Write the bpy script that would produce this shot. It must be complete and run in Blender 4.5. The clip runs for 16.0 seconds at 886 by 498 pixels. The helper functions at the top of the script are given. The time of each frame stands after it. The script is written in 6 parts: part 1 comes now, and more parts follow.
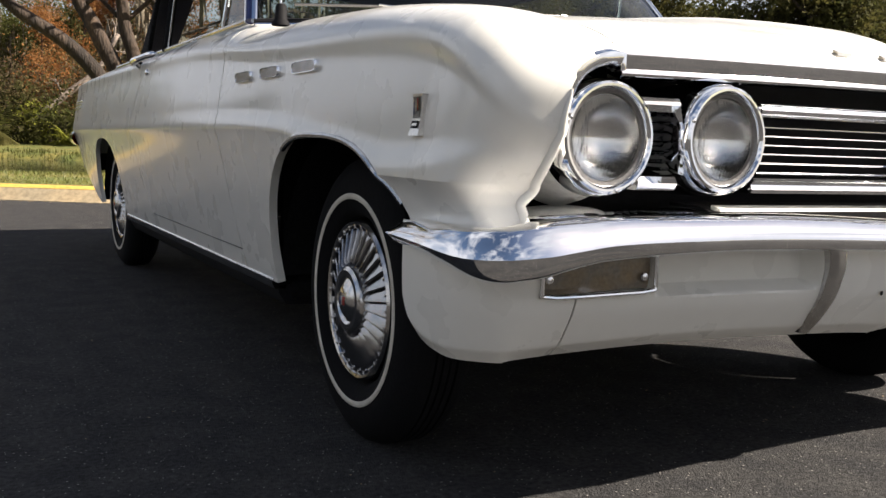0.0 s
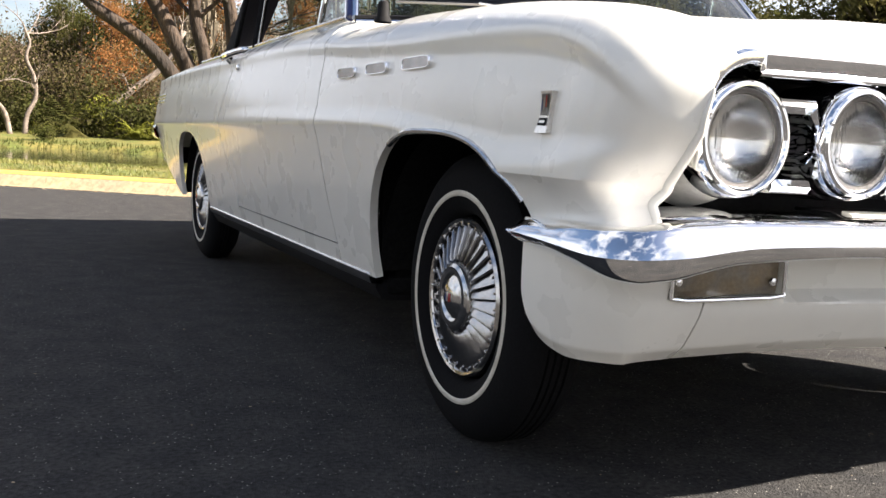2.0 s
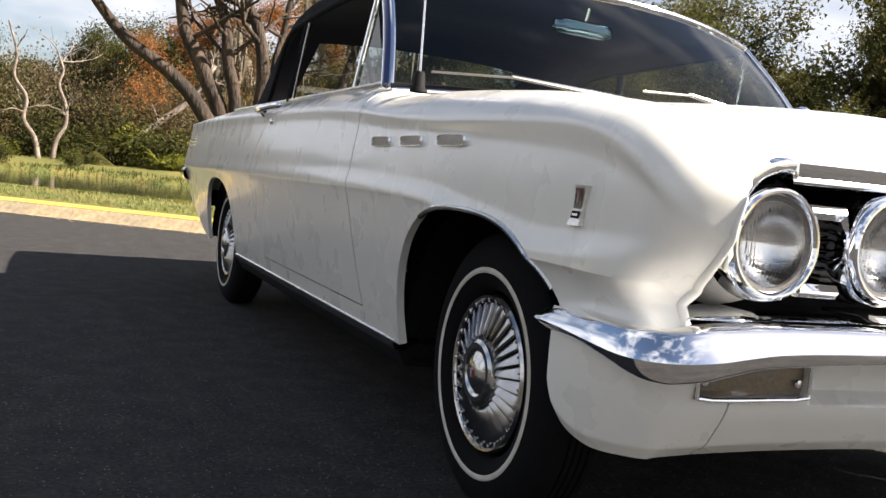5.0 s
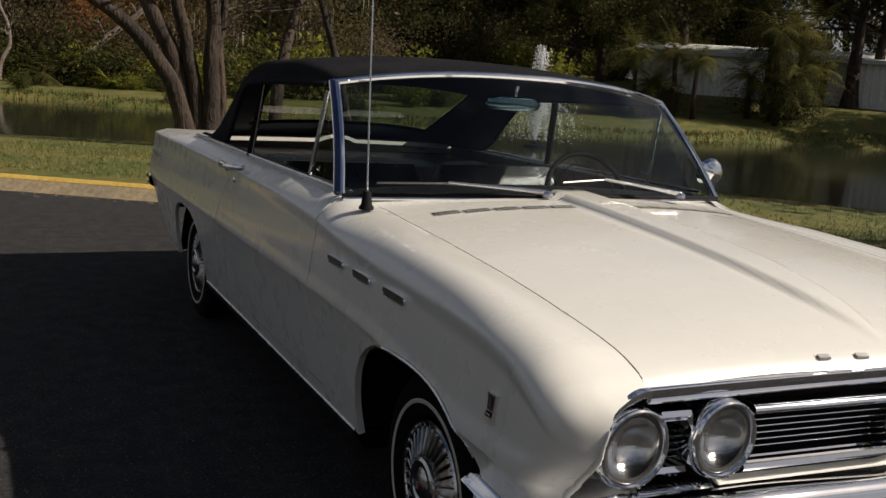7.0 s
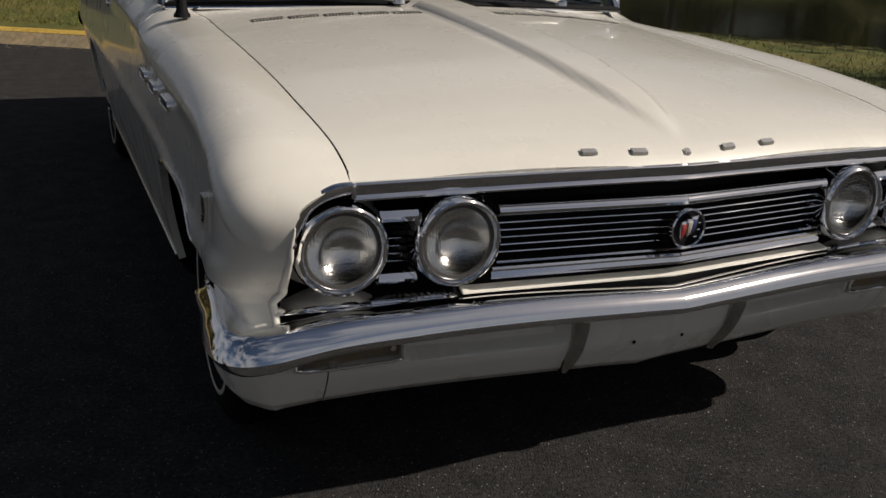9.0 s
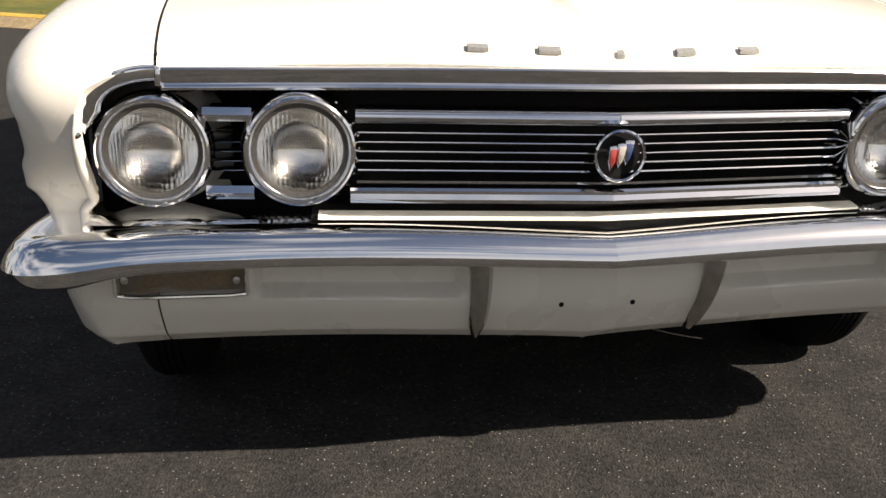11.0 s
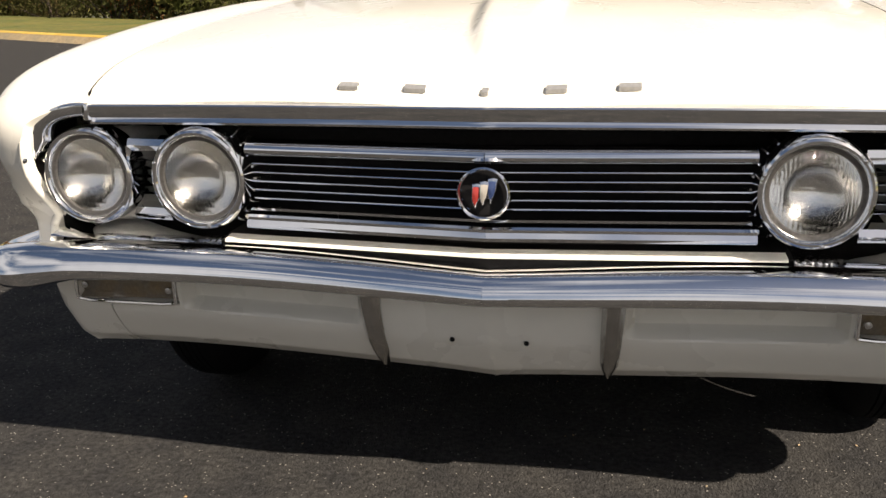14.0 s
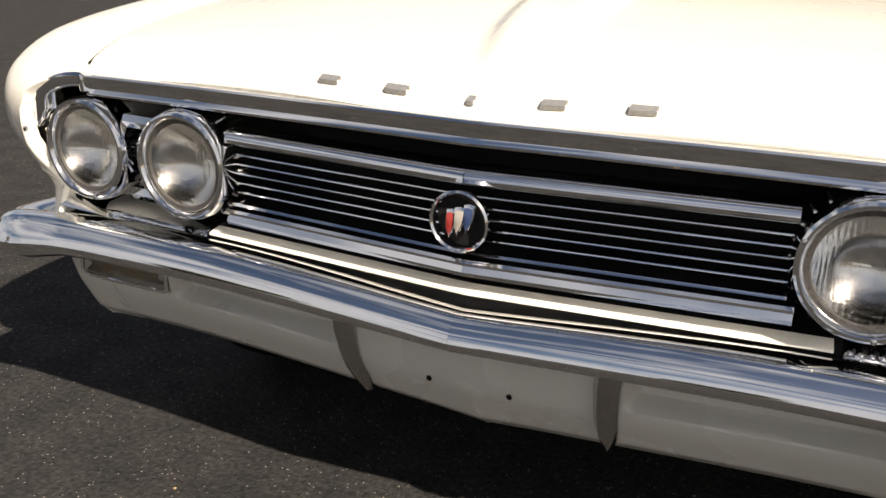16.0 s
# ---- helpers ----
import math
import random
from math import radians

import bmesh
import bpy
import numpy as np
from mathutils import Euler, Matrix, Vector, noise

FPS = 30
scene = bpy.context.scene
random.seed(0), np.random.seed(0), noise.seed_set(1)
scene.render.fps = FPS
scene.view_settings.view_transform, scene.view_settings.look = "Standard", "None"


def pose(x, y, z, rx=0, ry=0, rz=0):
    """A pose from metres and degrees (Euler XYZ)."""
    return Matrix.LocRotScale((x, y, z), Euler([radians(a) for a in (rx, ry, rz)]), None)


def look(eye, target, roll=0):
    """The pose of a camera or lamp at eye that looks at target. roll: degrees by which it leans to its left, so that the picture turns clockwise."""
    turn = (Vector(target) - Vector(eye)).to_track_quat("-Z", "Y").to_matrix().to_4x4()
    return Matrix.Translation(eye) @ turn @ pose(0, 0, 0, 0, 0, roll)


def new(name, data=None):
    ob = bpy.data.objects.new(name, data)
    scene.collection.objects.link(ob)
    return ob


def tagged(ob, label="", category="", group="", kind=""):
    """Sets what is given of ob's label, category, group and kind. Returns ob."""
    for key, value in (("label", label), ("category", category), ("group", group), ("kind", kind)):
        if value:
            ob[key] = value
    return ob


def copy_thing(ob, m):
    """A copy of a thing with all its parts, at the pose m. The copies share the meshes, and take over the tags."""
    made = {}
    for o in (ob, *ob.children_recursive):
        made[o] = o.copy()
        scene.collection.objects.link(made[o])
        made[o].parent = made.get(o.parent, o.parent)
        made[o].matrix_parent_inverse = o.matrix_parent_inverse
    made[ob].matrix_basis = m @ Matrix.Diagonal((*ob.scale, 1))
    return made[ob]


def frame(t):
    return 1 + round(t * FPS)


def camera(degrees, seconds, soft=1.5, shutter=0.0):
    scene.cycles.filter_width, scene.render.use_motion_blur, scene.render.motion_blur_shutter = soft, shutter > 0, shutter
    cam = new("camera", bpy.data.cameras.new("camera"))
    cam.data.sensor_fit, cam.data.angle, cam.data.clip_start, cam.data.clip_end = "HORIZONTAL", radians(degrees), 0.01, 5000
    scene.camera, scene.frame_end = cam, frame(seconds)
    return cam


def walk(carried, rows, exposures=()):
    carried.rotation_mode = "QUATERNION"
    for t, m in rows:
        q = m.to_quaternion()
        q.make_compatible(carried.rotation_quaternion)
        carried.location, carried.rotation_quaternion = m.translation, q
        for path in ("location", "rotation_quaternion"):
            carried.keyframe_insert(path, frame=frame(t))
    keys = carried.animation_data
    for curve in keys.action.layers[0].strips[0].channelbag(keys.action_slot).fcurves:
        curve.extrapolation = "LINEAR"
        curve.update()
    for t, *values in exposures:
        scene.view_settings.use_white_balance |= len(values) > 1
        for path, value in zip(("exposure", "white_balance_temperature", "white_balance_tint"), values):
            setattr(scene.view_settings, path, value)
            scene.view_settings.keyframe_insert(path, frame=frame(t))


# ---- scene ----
cam = camera(51.8, 16.0)
EXPOSURES = [(0.0, 1.5, 6500, 13), (1.5, 2.05, 6500, 13), (2.5, 2.3, 6500, 13), (3.0, 2.2, 6500, 13), (5.5, 1.6, 6500, 13), (6.0, 1.1, 6500, 13), (6.5, 0.4, 6500, 13), (7.0, -0.02, 6500, 13), (8.0, -0.45, 6500, 13), (9.0, -0.38, 6500, 13), (9.2, -0.15, 6500, 13), (11.3, 1.03, 7000, 13), (12.5, 1.08, 7000, 13), (13.4, 1.15, 7000, 13), (14.2, 0.97, 7000, 13), (16.0, 0.85, 7000, 13)]
PATH = [
    (0, (-1.558, -1.727, 0.617), (-0.601, 0.015, 0.393), 1.8),
    (0.5, (-1.574, -1.729, 0.618), (-0.681, 0.045, 0.387), 2.2),
    (1, (-1.582, -1.721, 0.618), (-0.718, 0.068, 0.386), 2.2),
    (1.5, (-1.621, -1.697, 0.62), (-0.751, 0.089, 0.387), 3.1),
    (2, (-1.655, -1.673, 0.604), (-0.801, 0.121, 0.379), 3.1),
    (2.5, (-1.681, -1.677, 0.605), (-0.848, 0.132, 0.415), 4.5),
    (3, (-1.691, -1.681, 0.603), (-0.879, 0.143, 0.485), 5.3),
    (3.2, (-1.687, -1.679, 0.597), (-0.889, 0.152, 0.49), 5.6),
    (5.3, (-1.69, -1.679, 0.72), (-0.861, 0.134, 0.564), 5.7),
    (5.5, (-1.706, -1.693, 0.795), (-0.851, 0.1, 0.559), 6.1),
    (6, (-1.754, -1.762, 1.014), (-0.839, -0.019, 0.661), 5.9),
    (6.5, (-1.806, -1.854, 1.216), (-0.885, -0.121, 0.832), 5.2),
    (7, (-1.831, -1.984, 1.313), (-0.934, -0.232, 0.96), 4.0),
    (7.5, (-1.751, -2.126, 1.351), (-0.889, -0.358, 0.985), 2.8),
    (8, (-1.523, -2.306, 1.348), (-0.703, -0.528, 0.939), 2.1),
    (8.5, (-1.357, -2.285, 1.268), (-0.547, -0.522, 0.786), 2.4),
    (9, (-1.165, -2.105, 1.17), (-0.384, -0.383, 0.52), 2.6),
    (9.2, (-1.096, -2.041, 1.13), (-0.363, -0.327, 0.405), 2.1),
    (11.3, (-0.451, -2.032, 0.906), (-0.15, -0.141, 0.326), 1.6),
    (11.5, (-0.435, -2.033, 0.89), (-0.121, -0.133, 0.348), 1.7),
    (12, (-0.323, -2.013, 0.863), (-0.06, -0.087, 0.392), 1.3),
    (12.5, (-0.137, -1.981, 0.858), (-0.128, -0.047, 0.35), 0.5),
    (13, (-0.035, -1.962, 0.895), (-0.12, -0.058, 0.289), -0.6),
    (13.5, (0.1, -2.035, 0.91), (-0.107, -0.125, 0.355), -1.1),
    (14, (0.21, -2.057, 0.955), (-0.175, -0.179, 0.383), -1.2),
    (14.5, (0.318, -1.92, 0.972), (-0.191, -0.095, 0.333), 0.1),
    (15, (0.367, -1.816, 0.977), (-0.291, -0.046, 0.32), -0.2),
    (15.5, (0.421, -1.757, 0.988), (-0.345, -0.036, 0.314), 0.2),
    (16, (0.454, -1.735, 0.994), (-0.344, -0.027, 0.326), 1.1),
]
walk(cam, [(t, look(eye, target, roll)) for t, eye, target, roll in PATH], EXPOSURES)

# ---- light ----
SUN_TO = Vector((1.05, -0.65, 1.0)).normalized()
sun = new("sun", bpy.data.lights.new("sun", "SUN"))
sun.data.energy, sun.data.angle, sun.data.color = 5.0, radians(0.6), (1.0, 0.908, 0.775)
sun.rotation_euler = (-SUN_TO).to_track_quat("-Z", "Y").to_euler()

world = bpy.data.worlds.new("world")
scene.world = world
world.use_nodes = True
wn, wl = world.node_tree.nodes, world.node_tree.links
wn.clear()
sky = wn.new("ShaderNodeTexSky")
sky.sky_type, sky.sun_disc = "NISHITA", False
sky.sun_elevation, sky.sun_rotation = math.asin(SUN_TO.z), math.atan2(SUN_TO.x, SUN_TO.y)
sky.air_density, sky.dust_density = 1.0, 1.5
wc = wn.new("ShaderNodeTexCoord")
wmap = wn.new("ShaderNodeMapping")
wmap.inputs["Scale"].default_value = (1.0, 1.0, 2.6)
wnoise = wn.new("ShaderNodeTexNoise")
wnoise.inputs["Scale"].default_value, wnoise.inputs["Detail"].default_value, wnoise.inputs["Roughness"].default_value = 2.6, 5.0, 0.55
wramp = wn.new("ShaderNodeValToRGB")
wramp.color_ramp.elements[0].position, wramp.color_ramp.elements[1].position = 0.40, 0.60
wmix = wn.new("ShaderNodeMixRGB")
wmix.inputs["Color2"].default_value = (7.9, 8.1, 8.5, 1)
wbg = wn.new("ShaderNodeBackground")
wbg.inputs["Strength"].default_value = 0.037
wout = wn.new("ShaderNodeOutputWorld")
wl.new(wc.outputs["Generated"], wmap.inputs["Vector"])
wl.new(wmap.outputs["Vector"], wnoise.inputs["Vector"])
wsep = wn.new("ShaderNodeSeparateXYZ")
whigh = wn.new("ShaderNodeMath")
whigh.operation, whigh.inputs[1].default_value, whigh.inputs[2].default_value = "MULTIPLY_ADD", -0.22, 0.10
wsum = wn.new("ShaderNodeMath")
wsum.operation = "ADD"
wl.new(wc.outputs["Generated"], wsep.inputs["Vector"])
wl.new(wsep.outputs["Z"], whigh.inputs[0])
wl.new(wnoise.outputs["Fac"], wsum.inputs[0])
wl.new(whigh.outputs["Value"], wsum.inputs[1])
wl.new(wsum.outputs["Value"], wramp.inputs["Fac"])
wl.new(wramp.outputs["Color"], wmix.inputs["Fac"])
wl.new(sky.outputs["Color"], wmix.inputs["Color1"])
wl.new(wmix.outputs["Color"], wbg.inputs["Color"])
wl.new(wbg.outputs["Background"], wout.inputs["Surface"])


# ---- materials ----
def material(name, color, rough=0.5, metal=0.0, vary=0.0, scale=8.0, color2=None, bump=0.0, bump_scale=60.0, coat=0.0, spec=0.5, rough_vary=0.0, per_object=0.0, coords="Object"):
    """A principled material: two colours mixed by coarse noise, fine noise in brightness, bump and roughness."""
    m = bpy.data.materials.new(name)
    m.use_nodes = True
    nt = m.node_tree
    n, l = nt.nodes, nt.links
    p = n["Principled BSDF"]
    p.inputs["Base Color"].default_value = (*color, 1)
    p.inputs["Roughness"].default_value, p.inputs["Metallic"].default_value = rough, metal
    p.inputs["Coat Weight"].default_value, p.inputs["Coat Roughness"].default_value = coat, 0.03
    p.inputs["Specular IOR Level"].default_value = spec
    tc = n.new("ShaderNodeTexCoord")
    if vary or color2:
        a = n.new("ShaderNodeTexNoise")
        a.inputs["Scale"].default_value, a.inputs["Detail"].default_value = scale, 6
        b = n.new("ShaderNodeTexNoise")
        b.inputs["Scale"].default_value, b.inputs["Detail"].default_value = scale * 9, 4
        for q in (a, b):
            l.new(tc.outputs[coords], q.inputs["Vector"])
        mix = n.new("ShaderNodeMixRGB")
        mix.inputs["Color1"].default_value, mix.inputs["Color2"].default_value = (*color, 1), (*(color2 or color), 1)
        ramp = n.new("ShaderNodeValToRGB")
        ramp.color_ramp.elements[0].position, ramp.color_ramp.elements[1].position = 0.38, 0.62
        l.new(a.outputs["Fac"], ramp.inputs["Fac"])
        l.new(ramp.outputs["Color"], mix.inputs["Fac"])
        hsv = n.new("ShaderNodeHueSaturation")
        mr = n.new("ShaderNodeMapRange")
        mr.inputs["From Min"].default_value, mr.inputs["From Max"].default_value = 0.3, 0.7
        mr.inputs["To Min"].default_value, mr.inputs["To Max"].default_value = 1 - vary, 1 + vary
        l.new(b.outputs["Fac"], mr.inputs["Value"])
        l.new(mix.outputs["Color"], hsv.inputs["Color"])
        value = mr.outputs["Result"]
        if per_object:
            info = n.new("ShaderNodeObjectInfo")
            r2 = n.new("ShaderNodeMapRange")
            r2.inputs["To Min"].default_value, r2.inputs["To Max"].default_value = 1 - per_object, 1 + per_object
            mul = n.new("ShaderNodeMath")
            mul.operation = "MULTIPLY"
            l.new(info.outputs["Random"], r2.inputs["Value"])
            l.new(r2.outputs["Result"], mul.inputs[0])
            l.new(value, mul.inputs[1])
            value = mul.outputs["Value"]
        l.new(value, hsv.inputs["Value"])
        l.new(hsv.outputs["Color"], p.inputs["Base Color"])
    if rough_vary:
        c = n.new("ShaderNodeTexNoise")
        c.inputs["Scale"].default_value, c.inputs["Detail"].default_value = scale * 2.3, 5
        l.new(tc.outputs[coords], c.inputs["Vector"])
        r = n.new("ShaderNodeMapRange")
        r.inputs["To Min"].default_value, r.inputs["To Max"].default_value = max(0.0, rough - rough_vary), min(1.0, rough + rough_vary)
        l.new(c.outputs["Fac"], r.inputs["Value"])
        l.new(r.outputs["Result"], p.inputs["Roughness"])
    if bump:
        d = n.new("ShaderNodeTexNoise")
        d.inputs["Scale"].default_value, d.inputs["Detail"].default_value = bump_scale, 6
        l.new(tc.outputs[coords], d.inputs["Vector"])
        bm_ = n.new("ShaderNodeBump")
        bm_.inputs["Strength"].default_value, bm_.inputs["Distance"].default_value = bump, 0.02
        l.new(d.outputs["Fac"], bm_.inputs["Height"])
        l.new(bm_.outputs["Normal"], p.inputs["Normal"])
    return m


def glass(name, tint=(0.86, 0.92, 0.90), ior=1.5, rough=0.0, dust=0.0, bends=False):
    """A thin pane, or a thick lens that bends light: clear, with a Fresnel gloss and a film of dust."""
    m = bpy.data.materials.new(name)
    m.use_nodes = True
    n, l = m.node_tree.nodes, m.node_tree.links
    n.clear()
    tr, gl, lw, pw, ma, mx, out = (n.new("ShaderNode" + k) for k in ("BsdfRefraction" if bends else "BsdfTransparent", "BsdfGlossy", "LayerWeight", "Math", "Math", "MixShader", "OutputMaterial"))
    tr.inputs["Color"].default_value = (*tint, 1)
    if bends:
        tr.inputs["IOR"].default_value, tr.inputs["Roughness"].default_value = ior, 0.0
    f0 = ((ior - 1) / (ior + 1)) ** 2
    lw.inputs["Blend"].default_value = 0.5
    gl.inputs["Roughness"].default_value = rough
    pw.operation, pw.inputs[1].default_value = "POWER", 5.0
    ma.operation, ma.inputs[1].default_value, ma.inputs[2].default_value = "MULTIPLY_ADD", 1 - f0, f0
    l.new(lw.outputs["Facing"], pw.inputs[0])
    l.new(pw.outputs["Value"], ma.inputs[0])
    l.new(ma.outputs["Value"], mx.inputs["Fac"])
    l.new(tr.outputs["BSDF"], mx.inputs[1])
    l.new(gl.outputs["BSDF"], mx.inputs[2])
    l.new(mx.outputs["Shader"], out.inputs["Surface"])
    if dust:
        df, m2 = n.new("ShaderNodeBsdfDiffuse"), n.new("ShaderNodeMixShader")
        df.inputs["Color"].default_value = (0.80, 0.79, 0.75, 1)
        m2.inputs["Fac"].default_value = dust
        l.new(mx.outputs["Shader"], m2.inputs[1])
        l.new(df.outputs["BSDF"], m2.inputs[2])
        l.new(m2.outputs["Shader"], out.inputs["Surface"])
    return m


PAINT = material("cream_paint", (0.80, 0.782, 0.715), 0.28, vary=0.012, scale=3, color2=(0.785, 0.767, 0.70), coat=0.6, rough_vary=0.05)
PAINT.node_tree.nodes["Principled BSDF"].inputs["Coat Roughness"].default_value = 0.065
CHROME = material("chrome", (0.92, 0.93, 0.95), 0.05, 1.0, vary=0.03, scale=4, bump=0.005, bump_scale=6, rough_vary=0.03)
BUMPER_CHROME = material("bumper_chrome", (0.92, 0.93, 0.95), 0.05, 1.0, vary=0.03, scale=4, bump=0.010, bump_scale=4, rough_vary=0.03)
# porthole chrome, darkened in colour for the asphalt reflected in it
CHROME_ROAD_DARK = material("road_dark_chrome", (0.34, 0.34, 0.35), 0.22, 1.0, vary=0.15, scale=18, color2=(0.25, 0.25, 0.25), rough_vary=0.08)
CHROME_WORN = material("worn_chrome", (0.62, 0.62, 0.62), 0.16, 1.0, vary=0.12, scale=14, color2=(0.50, 0.49, 0.47), bump=0.03, bump_scale=40, rough_vary=0.08)
STEEL = material("brushed_steel", (0.72, 0.72, 0.73), 0.20, 1.0, vary=0.10, scale=20, rough_vary=0.08)
BLADE_STEEL = material("satin_blades", (0.40, 0.40, 0.405), 0.22, 1.0, vary=0.08, scale=25, rough_vary=0.06)
DARK_STEEL = material("dark_steel", (0.16, 0.155, 0.15), 0.35, 0.8, vary=0.25, scale=30, bump=0.1, bump_scale=90)
BLACK = material("matt_black", (0.008, 0.008, 0.009), 0.7, vary=0.3, scale=12, spec=0.12)
UNDER = material("underbody_black", (0.007, 0.007, 0.007), 0.9, vary=0.4, scale=9, spec=0.08)
RUBBER = material("tyre_rubber", (0.006, 0.006, 0.0065), 0.85, spec=0.10, vary=0.2, scale=20, bump=0.1, bump_scale=120)
WHITEWALL = material("whitewall", (0.62, 0.58, 0.50), 0.6, vary=0.08, scale=25, color2=(0.52, 0.48, 0.40))
FABRIC = material("black_canvas", (0.010, 0.010, 0.011), 0.9, spec=0.1, vary=0.35, scale=6, color2=(0.016, 0.016, 0.017), bump=0.25, bump_scale=420)
LINING = material("navy_lining", (0.010, 0.012, 0.028), 0.8, vary=0.1, scale=8, bump=0.1, bump_scale=200)
BLUE = material("navy_paint", (0.02, 0.03, 0.12), 0.3, vary=0.06, scale=8, coat=0.4)
VINYL = material("black_vinyl", (0.018, 0.018, 0.020), 0.30, vary=0.2, scale=10, bump=0.15, bump_scale=90, rough_vary=0.1)
SILVER_VINYL = material("silver_vinyl", (0.42, 0.42, 0.41), 0.32, vary=0.15, scale=9, bump=0.2, bump_scale=30)
GLASS = glass("window_glass", (0.56, 0.63, 0.62), 1.50)
LENS = glass("lamp_glass", (0.99, 0.99, 0.985), 1.45, 0.0, 0.0, True)
REFLECTOR = material("lamp_reflector", (0.96, 0.96, 0.95), 0.13, 1.0, vary=0.04, scale=12, color2=(0.92, 0.91, 0.88), bump=0.05, bump_scale=30)
# the blue sky that the mirror reflects is put into its colour
MIRROR = material("mirror_sky_blue", (0.30, 0.42, 0.50), 0.12, 1.0, vary=0.05, scale=10)
HOUSING = material("grey_housing", (0.46, 0.46, 0.43), 0.4, vary=0.1, scale=12, color2=(0.36, 0.36, 0.34))
SATIN = material("satin_chrome", (0.80, 0.78, 0.74), 0.32, 0.8, vary=0.1, scale=20, rough_vary=0.08)
SIGNAL = material("smoked_signal_lens", (0.17, 0.15, 0.12), 0.25, vary=0.15, scale=20, color2=(0.22, 0.16, 0.09), coat=0.5)
RED = material("red_enamel", (0.30, 0.035, 0.03), 0.25, vary=0.05, coat=0.6)
WHITE = material("white_enamel", (0.34, 0.32, 0.29), 0.25, vary=0.05, coat=0.6)
BLUE_ENAMEL = material("blue_enamel", (0.03, 0.05, 0.13), 0.25, vary=0.05, coat=0.6)
TAIL_RED = material("red_tail_lens", (0.25, 0.01, 0.01), 0.15, vary=0.1, coat=0.6)


# ---- mesh helpers ----
def cat(pts, n):
    """A smooth curve through the points, n pieces between each two."""
    p = np.array([pts[0], *pts, pts[-1]], float)
    p[0], p[-1] = 2 * p[1] - p[2], 2 * p[-2] - p[-3]
    out = []
    for i in range(1, len(p) - 2):
        for k in range(n):
            t = k / n
            a, b, c, d = p[i - 1:i + 3]
            out.append(0.5 * (2 * b + (c - a) * t + (2 * a - 5 * b + 4 * c - d) * t * t + (3 * b - a - 3 * c + d) * t ** 3))
    out.append(p[-2])
    return np.array(out)


def key(v, *pairs):
    """A value that glides through (position, value) pairs."""
    xs, ys = zip(*pairs)
    if v <= xs[0]:
        return ys[0]
    if v >= xs[-1]:
        return ys[-1]
    h = np.diff(xs)
    s = np.diff(ys) / h
    m = np.zeros(len(xs))
    m[0], m[-1] = s[0], s[-1]
    for i in range(1, len(xs) - 1):
        m[i] = 0 if s[i - 1] * s[i] <= 0 else 2 / (1 / s[i - 1] + 1 / s[i])
    i = int(np.searchsorted(xs, v) - 1)
    t = (v - xs[i]) / h[i]
    return (2 * t ** 3 - 3 * t * t + 1) * ys[i] + (t ** 3 - 2 * t * t + t) * h[i] * m[i] + (3 * t * t - 2 * t ** 3) * ys[i + 1] + (t ** 3 - t * t) * h[i] * m[i + 1]


def obj(name, verts, faces, mat, parent=None, label="", sharp=35):
    me = bpy.data.meshes.new(name)
    me.from_pydata([tuple(map(float, v)) for v in verts], [], [tuple(map(int, f)) for f in faces])
    me.validate()
    for q in me.polygons:
        q.use_smooth = True
    if sharp:
        me.set_sharp_from_angle(angle=radians(sharp))
    me.materials.append(mat)
    ob = new(name, me)
    ob.parent = parent
    if label:
        ob["label"] = label
    return ob


def part(name, bm, mat, parent, label="", sharp=35):
    me = bpy.data.meshes.new(name)
    bmesh.ops.recalc_face_normals(bm, faces=bm.faces)
    bm.to_mesh(me)
    bm.free()
    for q in me.polygons:
        q.use_smooth = True
    if sharp:
        me.set_sharp_from_angle(angle=radians(sharp))
    me.materials.append(mat)
    ob = new(name, me)
    ob.parent = parent
    if label:
        ob["label"] = label
    return ob


def empty(name, parent=None, m=None):
    e = new(name)
    e.empty_display_size = 0.1
    e.parent = parent
    if m is not None:
        e.matrix_basis = m
    return e


